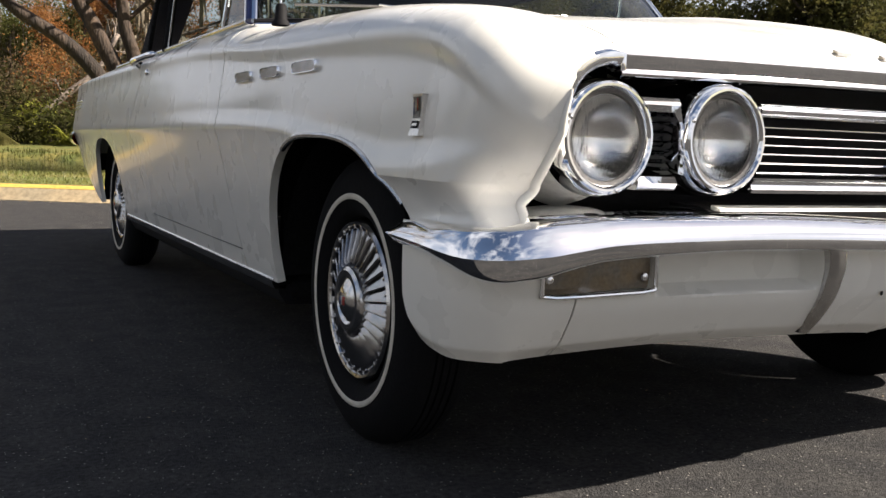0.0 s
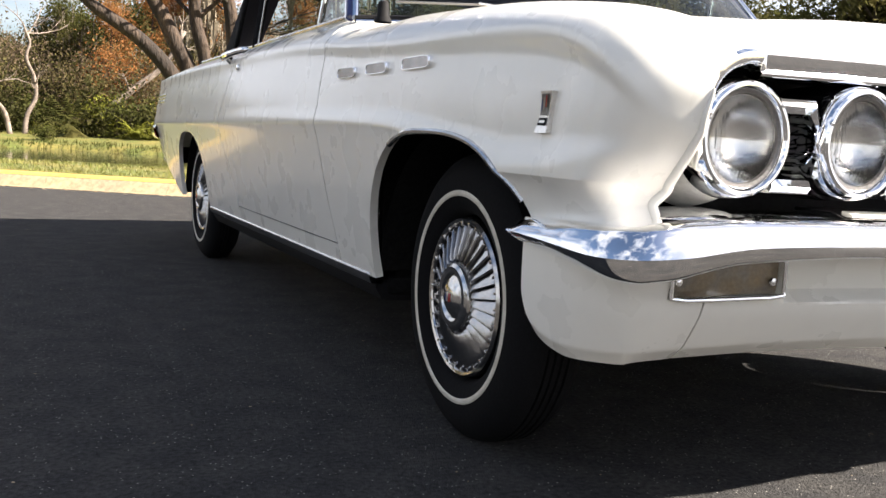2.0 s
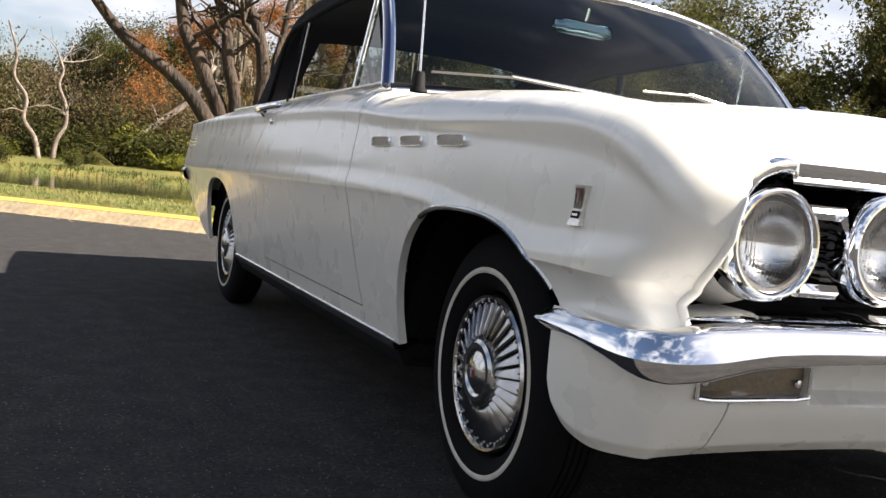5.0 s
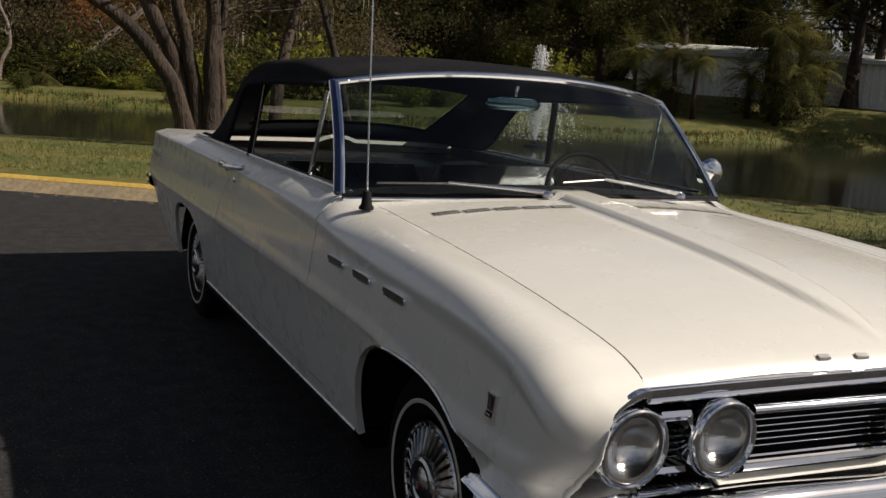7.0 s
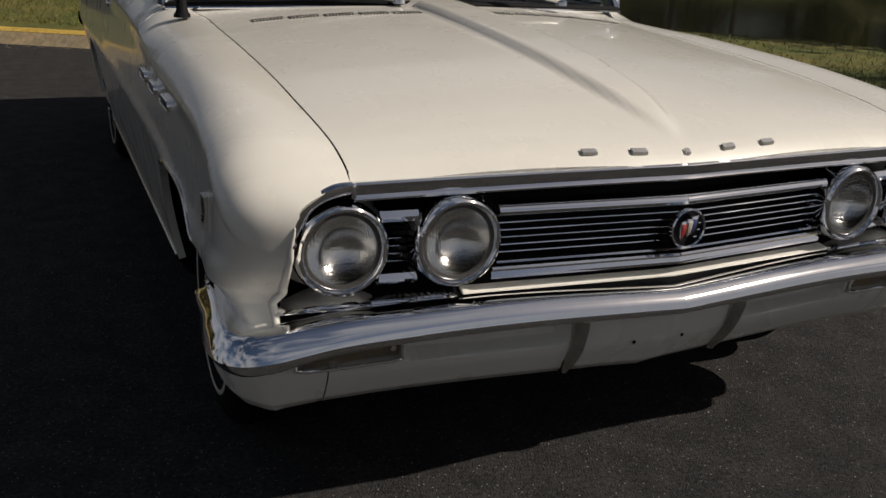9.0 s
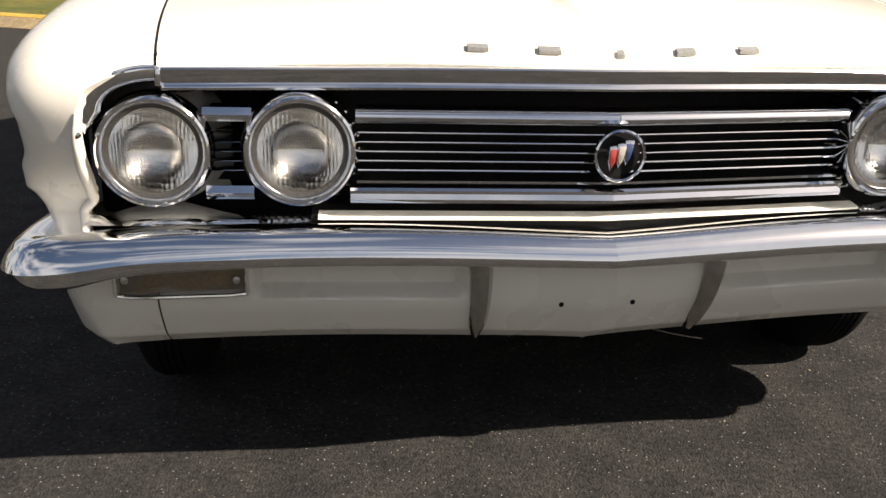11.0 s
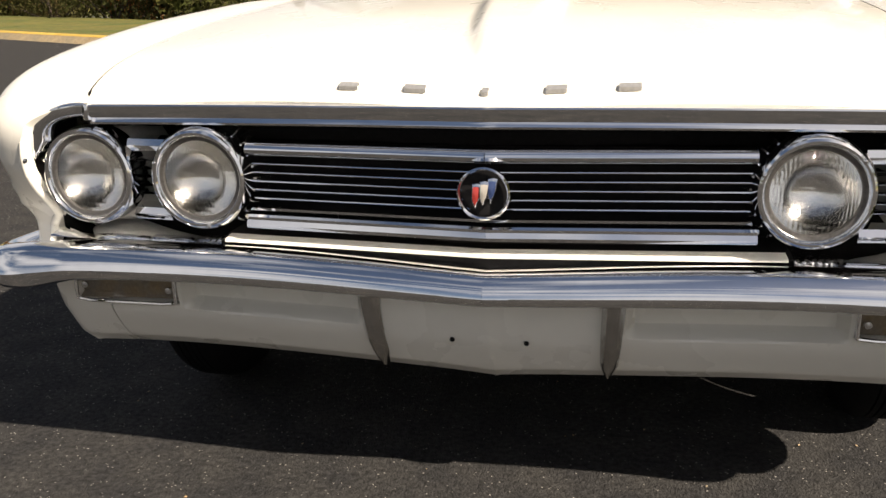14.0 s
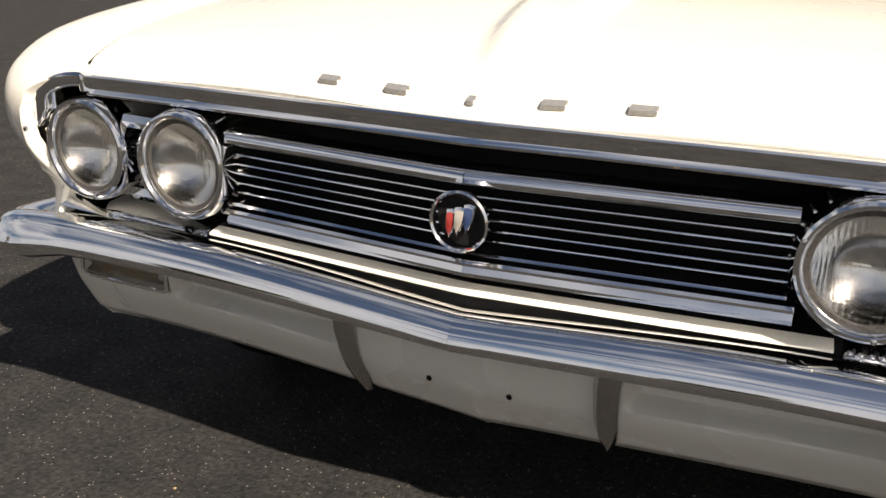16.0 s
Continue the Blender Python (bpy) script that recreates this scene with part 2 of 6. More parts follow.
class Geo:
    """Collects vertices and faces for one mesh."""
    def __init__(self):
        self.v, self.f = [], []

    def add(self, v, f):
        o = len(self.v)
        self.v += [tuple(map(float, p)) for p in v]
        self.f += [tuple(i + o for i in q) for q in f]
        return self

    def grid(self, P, wrap_u=False, wrap_v=False, cap=False):
        P = np.asarray(P, float)
        a, b = P.shape[:2]
        f = [(i * b + j, i * b + (j + 1) % b, (i + 1) % a * b + (j + 1) % b, (i + 1) % a * b + j)
             for i in range(a - (not wrap_u)) for j in range(b - (not wrap_v))]
        if cap:
            f += [tuple(range(b))[::-1], tuple((a - 1) * b + j for j in range(b))]
        return self.add(P.reshape(-1, 3), f)

    def tube(self, path, radius, n=10, cap=True):
        path = np.asarray(path, float)
        rad = np.broadcast_to(np.asarray(radius, float), (len(path),))
        rings = []
        t = np.gradient(path, axis=0)
        up = np.array((0, 0, 1.0)) if abs(t[0][2]) < 0.9 * np.linalg.norm(t[0]) else np.array((1.0, 0, 0))
        for p, d, r in zip(path, t, rad):
            d = d / (np.linalg.norm(d) + 1e-9)
            s = np.cross(d, up)
            s /= np.linalg.norm(s) + 1e-9
            up = np.cross(s, d)
            rings.append([p + r * (math.cos(k) * s + math.sin(k) * up) for k in np.arange(n) * 2 * math.pi / n])
        return self.grid(rings, wrap_v=True, cap=cap)

    def lathe(self, prof, n=48, m=None, cap=False):
        """Turns a profile of (radius, height) round z, then places it by m."""
        m = m or Matrix()
        P = [[tuple(m @ Vector((r * math.cos(k), r * math.sin(k), h))) for k in np.arange(n) * 2 * math.pi / n] for r, h in prof]
        return self.grid(P, wrap_v=True, cap=cap)

    def box(self, x0, x1, y0, y1, z0, z1, bevel=0.0):
        bm = bmesh.new()
        bmesh.ops.create_cube(bm, size=1)
        bmesh.ops.scale(bm, vec=(x1 - x0, y1 - y0, z1 - z0), verts=bm.verts)
        bmesh.ops.translate(bm, vec=((x0 + x1) / 2, (y0 + y1) / 2, (z0 + z1) / 2), verts=bm.verts)
        if bevel:
            bmesh.ops.bevel(bm, geom=list(bm.edges), offset=bevel, segments=2, affect="EDGES", profile=0.5)
        bm.verts.index_update()
        self.add([v.co[:] for v in bm.verts], [[v.index for v in f.verts] for f in bm.faces])
        bm.free()
        return self

    def place(self, m):
        self.v = [tuple(m @ Vector(p)) for p in self.v]
        return self

    def mirror(self):
        return Geo().add([(-x, y, z) for x, y, z in self.v], [f[::-1] for f in self.f])

    def obj(self, name, mat, parent=None, label="", sharp=35):
        return obj(name, self.v, self.f, mat, parent, label, sharp)


def sweep(path, sections, closed=True, vee=False):
    """Sweeps cross-sections (outward, up) along a plan path whose outward side is to the right of travel; path rows are x, y, z."""
    path = np.asarray(path, float)
    if vee:
        m = len(path) // 2
        a, b = sweep(path[:m + 1], sections[:m + 1], closed), sweep(path[m:], sections[m:], closed)
        a.add(b.v, b.f)
        return a
    t = np.gradient(path, axis=0)
    rings = []
    for p, d, sec in zip(path, t, sections):
        n = np.array((d[1], -d[0], 0)) / (math.hypot(d[0], d[1]) + 1e-9)
        rings.append([p + n * o + np.array((0, 0, u)) for o, u in sec])
    return Geo().grid(rings, wrap_v=closed, cap=closed)


def panel(fn, nu, nv, flange=0.012, hole=None, swap=False):
    """A sheet-metal panel: the surface fn(u, v) with its edges turned in; hole(y, z) tells which point of an opening's edge lies nearest, or None outside it."""
    P = np.array([[fn(i / nu, j / nv) for j in range(nv + 1)] for i in range(nu + 1)], float)
    gu, gv = np.gradient(P, axis=0), np.gradient(P, axis=1)
    N = np.cross(gu, gv)
    N /= np.linalg.norm(N, axis=2, keepdims=True) + 1e-12
    b = nv + 1
    idx = lambda i, j: i * b + j
    kept, gone = [], set()
    for i in range(nu):
        for j in range(nv):
            q = (idx(i, j), idx(i, j + 1), idx(i + 1, j + 1), idx(i + 1, j))
            c = (P[i, j] + P[i + 1, j + 1]) / 2
            if hole and hole(c[1], c[2]) is not None:
                gone.update(q)
            else:
                kept.append(q)
    V, NN = P.reshape(-1, 3).copy(), N.reshape(-1, 3)
    if hole:
        used = set(k for q in kept for k in q)
        for k in gone & used:
            e = hole(V[k][1], V[k][2], True)
            V[k][1], V[k][2] = e
    if swap:
        kept = [q[::-1] for q in kept]
        NN = -NN
    if flange:
        count = {}
        for q in kept:
            for a, c in zip(q, q[1:] + q[:1]):
                count[(a, c)] = 1
        edges = [(a, c) for a, c in count if (c, a) not in count]
        rim = {}
        extra = []
        for a, c in edges:
            for k in (a, c):
                if k not in rim:
                    rim[k] = len(V) + len(extra)
                    extra.append(V[k] - NN[k] * -flange)
        V = np.vstack([V, extra]) if extra else V
        kept += [(c, a, rim[a], rim[c]) for a, c in edges]
    g = Geo()
    g.v, g.f = [tuple(v) for v in V], kept
    return g


def bez(p, t):
    a, b, c, d = (np.array(q, float) for q in p)
    return (1 - t) ** 3 * a + 3 * (1 - t) ** 2 * t * b + 3 * (1 - t) * t * t * c + t ** 3 * d


# ---- the car: x across (0 on its middle line), y along it (front axle at 0, nose to -y), z up ----
car = tagged(empty("convertible_car"), "cream vintage convertible with raised black canvas top, parked on asphalt", "car")


def z_mid(y):
    return key(y, (-0.71, 0.772), (-0.66, 0.800), (-0.55, 0.836), (-0.42, 0.864), (-0.16, 0.902), (0.37, 0.945), (0.62, 0.957), (0.9, 0.965), (3.1, 0.965), (3.6, 0.955), (4.08, 0.915))


def z_seam(y):
    return key(y, (-0.70, 0.742), (-0.67, 0.758), (-0.63, 0.785), (-0.55, 0.813), (-0.38, 0.841), (-0.13, 0.868), (0.17, 0.889), (0.65, 0.917), (0.82, 0.946), (1.5, 0.955), (3.0, 0.953), (4.08, 0.918))


def x_seam(y):
    return key(y, (-0.70, 0.688), (-0.30, 0.700), (0.60, 0.70), (0.84, 0.775))


def x_wide(y):
    return key(y, (-0.712, 0.755), (-0.705, 0.800), (-0.697, 0.837), (-0.685, 0.871), (-0.668, 0.896), (-0.645, 0.909), (-0.60, 0.914), (-0.50, 0.908), (0.3, 0.908), (3.4, 0.905), (4.08, 0.880))


def z_crease(y):
    return key(y, (-0.30, 0.565), (-0.05, 0.60), (0.25, 0.638), (0.6, 0.645), (4.08, 0.640))


def z_edge(y):
    return key(y, (-0.712, 0.632), (-0.692, 0.656), (-0.676, 0.684), (-0.656, 0.714), (-0.626, 0.742), (-0.58, 0.767), (-0.515, 0.787), (-0.38, 0.806), (-0.10, 0.816), (0.1, 0.820), (0.45, 0.837), (0.8, 0.864), (1.15, 0.883), (1.6, 0.891), (3.2, 0.900), (4.08, 0.895))


def z_low(y):
    return key(y, (-0.30, 0.462), (-0.12, 0.27), (3.2, 0.275), (3.6, 0.36), (4.08, 0.48))


def ridge(x, y):
    w, h = key(y, (-0.64, 0.005), (-0.57, 0.026), (-0.45, 0.050), (-0.30, 0.064), (-0.15, 0.072), (0.55, 0.076)), key(y, (-0.66, 0.0), (-0.62, 0.004), (-0.55, 0.011), (-0.40, 0.018), (0.55, 0.024))
    t = min(max((abs(x) - w + 0.012) / 0.030, 0), 1)
    return h * (1 - t * t * (3 - 2 * t))


def tuck(v):
    """How far the nose is drawn back below the lamp."""
    return key(v, (1.25, 0.0), (1.40, 0.008), (1.55, 0.022), (1.70, 0.040), (1.85, 0.064), (2.0, 0.085), (2.12, 0.091), (2.25, 0.090), (2.4, 0.082), (2.6, 0.071), (2.8, 0.061), (3.0, 0.053))


def section(y, v):
    """The body's skin on the +x side: v 0 to 1 from the middle to the hood seam, to 2 over the shoulder to the crease, to 3 down to the sill."""
    y2 = y - tuck(v)
    xs, zs, xw, zc = x_seam(y), z_seam(y), x_wide(y2), z_crease(y)
    if v <= 1:
        x = xs * v
        return x, y, z_mid(y) + (zs - z_mid(y)) * v ** 2.2 + ridge(x, y)
    ze, xe = z_edge(y2), xw - key(y, (-0.5, 0.006), (-0.2, 0.013), (0.3, 0.015), (0.8, 0.028), (1.5, 0.034))
    if v <= 1.55:
        k, d = (xe - xs) / 0.193, zs - ze
        flat = key(y, (0.3, 0.0), (0.95, 1.0))
        rise = 0.017 * (1 - flat) * min(max(k, 0), 1)
        p1 = (xs + (0.085 - 0.030 * flat) * k, zs + rise * key(y, (-0.70, 0.0), (-0.55, 1.0)) - 0.008 * flat)
        p2 = (xe - (key(y, (-0.70, 0.0), (-0.62, 0.036), (-0.5, 0.048), (0.3, 0.044)) - 0.009 * flat) * k, ze + d * (key(y, (-0.70, 0.57), (-0.62, 1.18), (-0.5, 1.62), (-0.2, 1.45), (0.0, 1.26), (0.3, 1.06)) - 0.72 * flat))
        p = bez(((xs, zs), p1, p2, (xe, ze)), (v - 1) / 0.55)
        return p[0], y, p[1]
    if v <= 2:
        p = bez(((xe, ze), (xe + 0.008, ze - 0.3 * (ze - zc)), (xw - 0.002, zc + 0.3 * (ze - zc)), (xw, zc)), (v - 1.55) / 0.45)
        q = (v - 1.55) / 0.45
        zm, hb = (z_edge(y) + zc) / 2 + 0.004, (z_edge(y) - zc) / 2
        ry = min(max((-0.06 - y) / 0.615, 0.0), 1.0)
        e = (1 - ry ** 3) ** (1 / 3) + 1e-6
        k = min(max((1 - abs(p[1] - zm) / (hb * e)) / 0.45, 0), 1) * min((1 - ry) / 0.12, 1)
        return p[0] - key(y, (-0.5, 0.010), (0.0, 0.009), (0.5, 0.007), (1.5, 0.004), (4.0, 0.003)) * k * k * (3 - 2 * k), y, p[1]
    ledge = key(y, (-0.66, 0.032), (-0.60, 0.036), (-0.45, 0.027), (-0.25, 0.018), (0.15, 0.012), (3.0, 0.012))
    zb = z_low(y)
    xb = xw - key(y, (-0.62, 0.040), (-0.30, 0.034), (0.0, 0.066), (3.3, 0.062), (4.0, 0.05))
    lean = key(y, (0.0, 0.0), (0.6, 1.0))
    p = bez(((xw, zc), (xw - ledge, zc - key(y, (-0.6, 0.045), (-0.3, 0.02), (0.1, 0.03))), (xw - ledge - 0.008 - 0.016 * lean, zb + (zc - zb) * 0.4), (xb, zb)), v - 2)
    return p[0], y, p[1]


def front_edge(v):
    if v >= 1.3:
        return tuck(v) - key(v, (1.3, 0.697), (1.42, 0.702), (1.60, 0.704), (2.0, 0.705), (2.3, 0.696), (3.0, 0.690))
    return key(v, (0.0, -0.705), (1.0, -0.661), (1.12, -0.680), (1.3, -0.695))


def door_front(v):
    return key(v, (1.0, 0.800), (1.3, 0.785), (2.0, 0.768), (2.5, 0.74), (3.0, 0.665))


def door_rear(v):
    return key(v, (1.0, 1.83), (1.4, 1.88), (2.0, 2.08), (2.3, 2.06), (2.6, 1.97), (3.0, 1.86))


def hood_rear(v):
    return 0.575 + 0.10 * min(v, 1) ** 2


def arch(cy, cz, a_front, a_rear, b, p_front=2.3, p_rear=2.3):
    """A wheel opening, its front and rear halves each of their own length."""
    def hole(y, z, edge=False):
        dy, dz = y - cy, max(z - cz, 0.0)
        a, p = (a_front, p_front) if dy < 0 else (a_rear, p_rear)
        r = (abs(dy) / a) ** p + (dz / b) ** p
        if edge:
            if z <= cz:
                return cy + math.copysign(a, dy), z
            k = r ** (-1 / p)
            return cy + dy * k, cz + dz * k
        return None if r >= 1 else (y, z)
    return hole


FRONT_ARCH, REAR_ARCH = arch(0.043, 0.297, 0.465, 0.368, 0.336, 2.6, 2.3), arch(2.865, 0.29, 0.36, 0.36, 0.315, 2.6, 2.6)
G = 0.0028


def both(name, geo, mat, label="", parent=None, sharp=35):
    """A part on either side of the car."""
    return [g.obj(name, mat, parent or car, label, sharp) for g in (geo, geo.mirror())]


# hood, mirrored about the middle line into one panel
def hood_fn(u, v):
    s = 2 * v - 1
    a = abs(s) * (1 - G / 0.7)
    x, y, z = section(front_edge(a) + (hood_rear(a) - front_edge(a)) * u, a)
    return math.copysign(x, s), y, z - 0.012 * max(0.0, 1 - u / 0.028) ** 2


hood = panel(hood_fn, 90, 120, 0.02).obj("hood", PAINT, car, "cream painted hood with a raised centre ridge", 40)
fender = both("fender", panel(lambda u, v: section(front_edge(1 + 2 * v) + (door_front(1 + 2 * v) - G - front_edge(1 + 2 * v)) * u, 1 + G + (2 - G) * v), 170, 110, 0.02, FRONT_ARCH), PAINT, "", None, 40)
door = both("door", panel(lambda u, v: section(door_front(1 + 1.88 * v) + G + (door_rear(1 + 1.88 * v) - door_front(1 + 1.88 * v) - 2 * G) * u, 1 + 1.88 * v), 60, 90, 0.02), PAINT, "", None, 40)
both("rocker_panel", panel(lambda u, v: section(0.68 + 1.82 * u, 2.888 + 0.112 * v), 40, 6, 0.03), PAINT)
quarter = both("quarter_panel", panel(lambda u, v: section(door_rear(1 + 2 * v) + G + (4.08 - 0.05 * v - door_rear(1 + 2 * v)) * u, 1 + 2 * v), 150, 90, 0.02, REAR_ARCH), PAINT, "", None, 40)


def deck_fn(u, v):
    s = 2 * v - 1
    x, y, z = section(3.02 + 1.06 * u, abs(s) * (1 - G))
    return math.copysign(x, s), y, z


panel(deck_fn, 40, 40, 0.02).obj("trunk_lid", PAINT, car)
# tail wall, closed below the trunk lid
tail = Geo()
ring = [section(4.06, v) for v in np.linspace(0, 3, 60)]
tail.grid([[(p[0], p[1], p[2]) for p in ring], [(p[0] * 0.96, p[1] + 0.02, 0.48 + (p[2] - 0.48) * 0.9) for p in ring], [(0, p[1] + 0.03, 0.48 + (p[2] - 0.48) * 0.5) for p in ring]])
tail.add(*(lambda m: (m.v, m.f))(tail.mirror()))
tail.obj("tail_panel", PAINT, car)


# cowl between the hood and the windscreen
def cowl_fn(u, v):
    s = 2 * v - 1
    a = abs(s)
    y0, y1 = hood_rear(a) + 2 * G, 0.665 + 0.16 * a * a
    y = y0 + (y1 - y0) * u
    x, _, z = section(min(y, 0.62), min(a, 0.995))
    x *= key(y, (0.60, 1.0), (0.80, 1.09))
    return math.copysign(x, s), y, z + 0.018 * a * u


panel(cowl_fn, 12, 50, 0.015).obj("cowl", PAINT, car)

# intake slots along the hood's rear edge: flat sheets, blackened for the shade inside
for k in range(12):
    x0 = -0.60 + k * 0.102
    if abs(x0 + 0.045) < 0.06:
        continue
    P = []
    for i in range(2):
        y = 0.452 + 0.036 * i + 0.05 * ((x0 + 0.05) / 0.7) ** 2
        P.append([])
        for j in range(7):
            x = x0 + 0.09 * j / 6
            P[-1].append((x, y, section(y, abs(x) / 0.7)[2] + 0.0025))
    Geo().grid(P).obj("intake_slot", BLACK, hood, "dark intake slot")
louvre = None
for k in range(12):
    x0 = -0.60 + k * 0.102
    if abs(x0 + 0.045) < 0.06:
        continue
    for j in range(9):
        x = x0 + 0.006 + j * 0.0098
        y = 0.452 + 0.05 * ((x0 + 0.05) / 0.7) ** 2
        if louvre is None:
            lv = Geo().box(-0.0017, 0.0017, 0.002, 0.034, 0.0, 0.0042).obj("louvre", PAINT, hood)
            louvre = lv.data
        else:
            lv = new("louvre", louvre)
            lv.parent = hood
        lv.location = (x, y, section(y, abs(x) / 0.7)[2])

# dark rubber in the panel gaps
for side in (-1, 1):
    Geo().tube([(side * (q[0]), q[1], q[2] - 0.007) for q in (section(y, 1.0) for y in np.linspace(-0.64, 0.66, 60))], 0.006, 6).obj("gap_seal", BLACK, car)
    for edge, lo, hi in ((door_front, 1.02, 2.98), (door_rear, 1.02, 2.9)):
        pts = []
        for v in np.linspace(lo, hi, 50):
            q = section(edge(v), v)
            pts.append((side * (q[0] - 0.007), q[1], q[2] - (0.006 if v < 1.5 else 0)))
        Geo().tube(pts, 0.006, 6).obj("gap_seal", BLACK, car)
    Geo().tube([(side * (section(y, 2.884)[0] - 0.007), y, section(y, 2.884)[2]) for y in np.linspace(0.68, 1.88, 20)], 0.006, 6).obj("gap_seal", BLACK, car)

# dark structure inside: floor, firewall, wheel houses
for name_, b in (("floor_pan", (-0.80, 0.80, 0.42, 2.50, 0.225, 0.27, 0.01)), ("engine_pan", (-0.52, 0.52, -0.45, 0.5, 0.315, 0.38, 0.01)), ("trunk_floor", (-0.55, 0.55, 2.4, 3.9, 0.28, 0.36, 0.01)), ("radiator_support", (-0.80, 0.80, -0.50, -0.49, 0.31, 0.50)), ("firewall", (-0.78, 0.78, 0.44, 0.50, 0.27, 0.86)), ("rear_bulkhead", (-0.76, 0.76, 3.02, 3.06, 0.3, 0.9))):
    Geo().box(*b).obj(name_, UNDER, car)
for sgn in (-1, 1):
    for y0, y1, z0 in ((0.425, 0.45, 0.285), (-0.42, -0.40, 0.37)):
        Geo().box(min(sgn * 0.5, sgn * 0.825), max(sgn * 0.5, sgn * 0.825), y0, y1, z0, 0.64).obj("splash_panel", UNDER, car)
for cy in (0.04, 2.865):
    w = Geo()
    arc = [(cy + 0.375 * math.cos(k), 0.27 + 0.375 * math.sin(k)) for k in np.linspace(0.05, math.pi - 0.33, 30)]
    w.grid([[(x, y, z) for y, z in arc] for x in (0.832, 0.55)])
    w.grid([[(0.55, y, z) for y, z in arc], [(0.55, y, 0.32) for y, z in arc]])
    both("wheel_house", w, UNDER)

# rocker moulding
both("sill_moulding", sweep([(0.842, y, 0.272) for y in np.linspace(0.44, 2.49, 40)], [[(-0.03, -0.022), (0.0, -0.020), (0.006, -0.008), (0.006, 0.002), (0.0, 0.008), (-0.03, 0.008)]] * 40), CHROME_WORN, "thin worn bright moulding along the sill")
both("sill", sweep([(0.80, y, 0.25) for y in np.linspace(0.44, 2.49, 12)], [[(-0.1, -0.045), (0.01, -0.04), (0.03, -0.01), (0.03, 0.01), (-0.1, 0.01)]] * 12), BLACK)

# bright lip round the front wheel opening
lip = Geo()
pts = []
for k in np.linspace(0.66, math.pi * 0.66, 60):
    c, s = math.cos(k), math.sin(k)
    p_, a_ = (2.6, 0.463) if c > 0 else (2.3, 0.366)
    r = (abs(c) ** p_ + abs(s) ** p_) ** (-1 / p_)
    y, z = 0.043 - a_ * r * c, 0.297 + 0.334 * r * s
    vs = np.linspace(1.2, 3.0, 60)
    sec = np.array([section(y, v) for v in vs])
    pts.append((float(np.interp(-z, -sec[:, 2], sec[:, 0])) - 0.002, y, z))
lip.tube(pts, 0.0065, 8)
both("arch_lip", lip, CHROME_WORN, "bright lip round the wheel opening")


# ---- front of the car ----
def mirrored(pts):
    """A plan path from the -x end to the +x end out of its +x half."""
    p = np.asarray(pts, float)
    q = p[1:][::-1].copy()
    q[:, 0] *= -1
    return np.vstack([q, p])


# bumper: one bar from tip to tip
half = cat([(0, -0.742), (0.35, -0.727), (0.62, -0.720), (0.76, -0.720), (0.850, -0.718), (0.902, -0.698), (0.930, -0.645), (0.930, -0.560), (0.917, -0.455), (0.908, -0.352)], 10)
along = np.concatenate([[0], np.cumsum(np.linalg.norm(np.diff(half, axis=0), axis=1))])
rows_, secs = [], []
for (x, y), a in zip(half, along):
    lo = key(a, (0, 0.456), (0.5, 0.467), (0.72, 0.456), (0.84, 0.434), (0.95, 0.428), (1.08, 0.438), (along[-1] - 0.014, 0.449), (along[-1] - 0.004, 0.452), (along[-1], 0.458))
    hi = key(a, (0, 0.512), (0.45, 0.526), (0.65, 0.526), (0.80, 0.520), (0.95, 0.508), (1.1, 0.503), (along[-1] - 0.04, 0.499), (along[-1] - 0.014, 0.494), (along[-1] - 0.004, 0.4905), (along[-1], 0.486))
    h, m = hi - lo, (hi + lo) / 2
    d = key(a, (0, 1.0), (1.0, 1.0), (along[-1] - 0.02, 0.8), (along[-1], 0.6))
    rows_.append((x, y, m))
    top_ = [bez(((-0.085 * d, h * 0.36), (-0.050 * d, h * 0.56), (-0.022 * d, h * 0.54), (-0.011, h * 0.30)), q) for q in np.linspace(0, 1, 9)]
    mid_ = [bez(((-0.011, h * 0.30), (-0.002, h * 0.16), (0.002, h * 0.05), (0.005, -h * (0.14 - 0.10 * key(a, (0.55, 0.0), (0.80, 1.0))))), q) for q in np.linspace(0.15, 0.97, 6)]
    e = key(a, (0.55, 0.0), (0.80, 1.0))
    low_ = [bez(((0.005, -h * (0.14 - 0.10 * e)), (0.003 - 0.008 * e, -h * (0.38 - 0.10 * e)), (-0.004 * d - 0.014 * e, -h * (0.54 - 0.06 * e)), (-0.045 * d, -h * 0.52)), q) for q in np.linspace(0.0, 1, 9)]
    secs.append([(float(q[0]), float(q[1])) for q in top_ + mid_ + low_] + [(-0.085 * d, -h * 0.5)])
bumper_path = mirrored(rows_)
bumper_secs = secs[1:][::-1] + secs
sweep(bumper_path, bumper_secs, True, True).obj("front_bumper", BUMPER_CHROME, car, "polished chrome wrap-around front bumper with a pointed middle", 28)

# valance below the bumper, with a pressed recess on either side
vhalf = cat([(0, -0.684), (0.3, -0.660), (0.58, -0.634), (0.74, -0.624), (0.832, -0.600), (0.880, -0.528), (0.893, -0.46), (0.897, -0.385)], 23)
valong = np.concatenate([[0], np.cumsum(np.linalg.norm(np.diff(vhalf, axis=0), axis=1))])
vend = valong[-1]


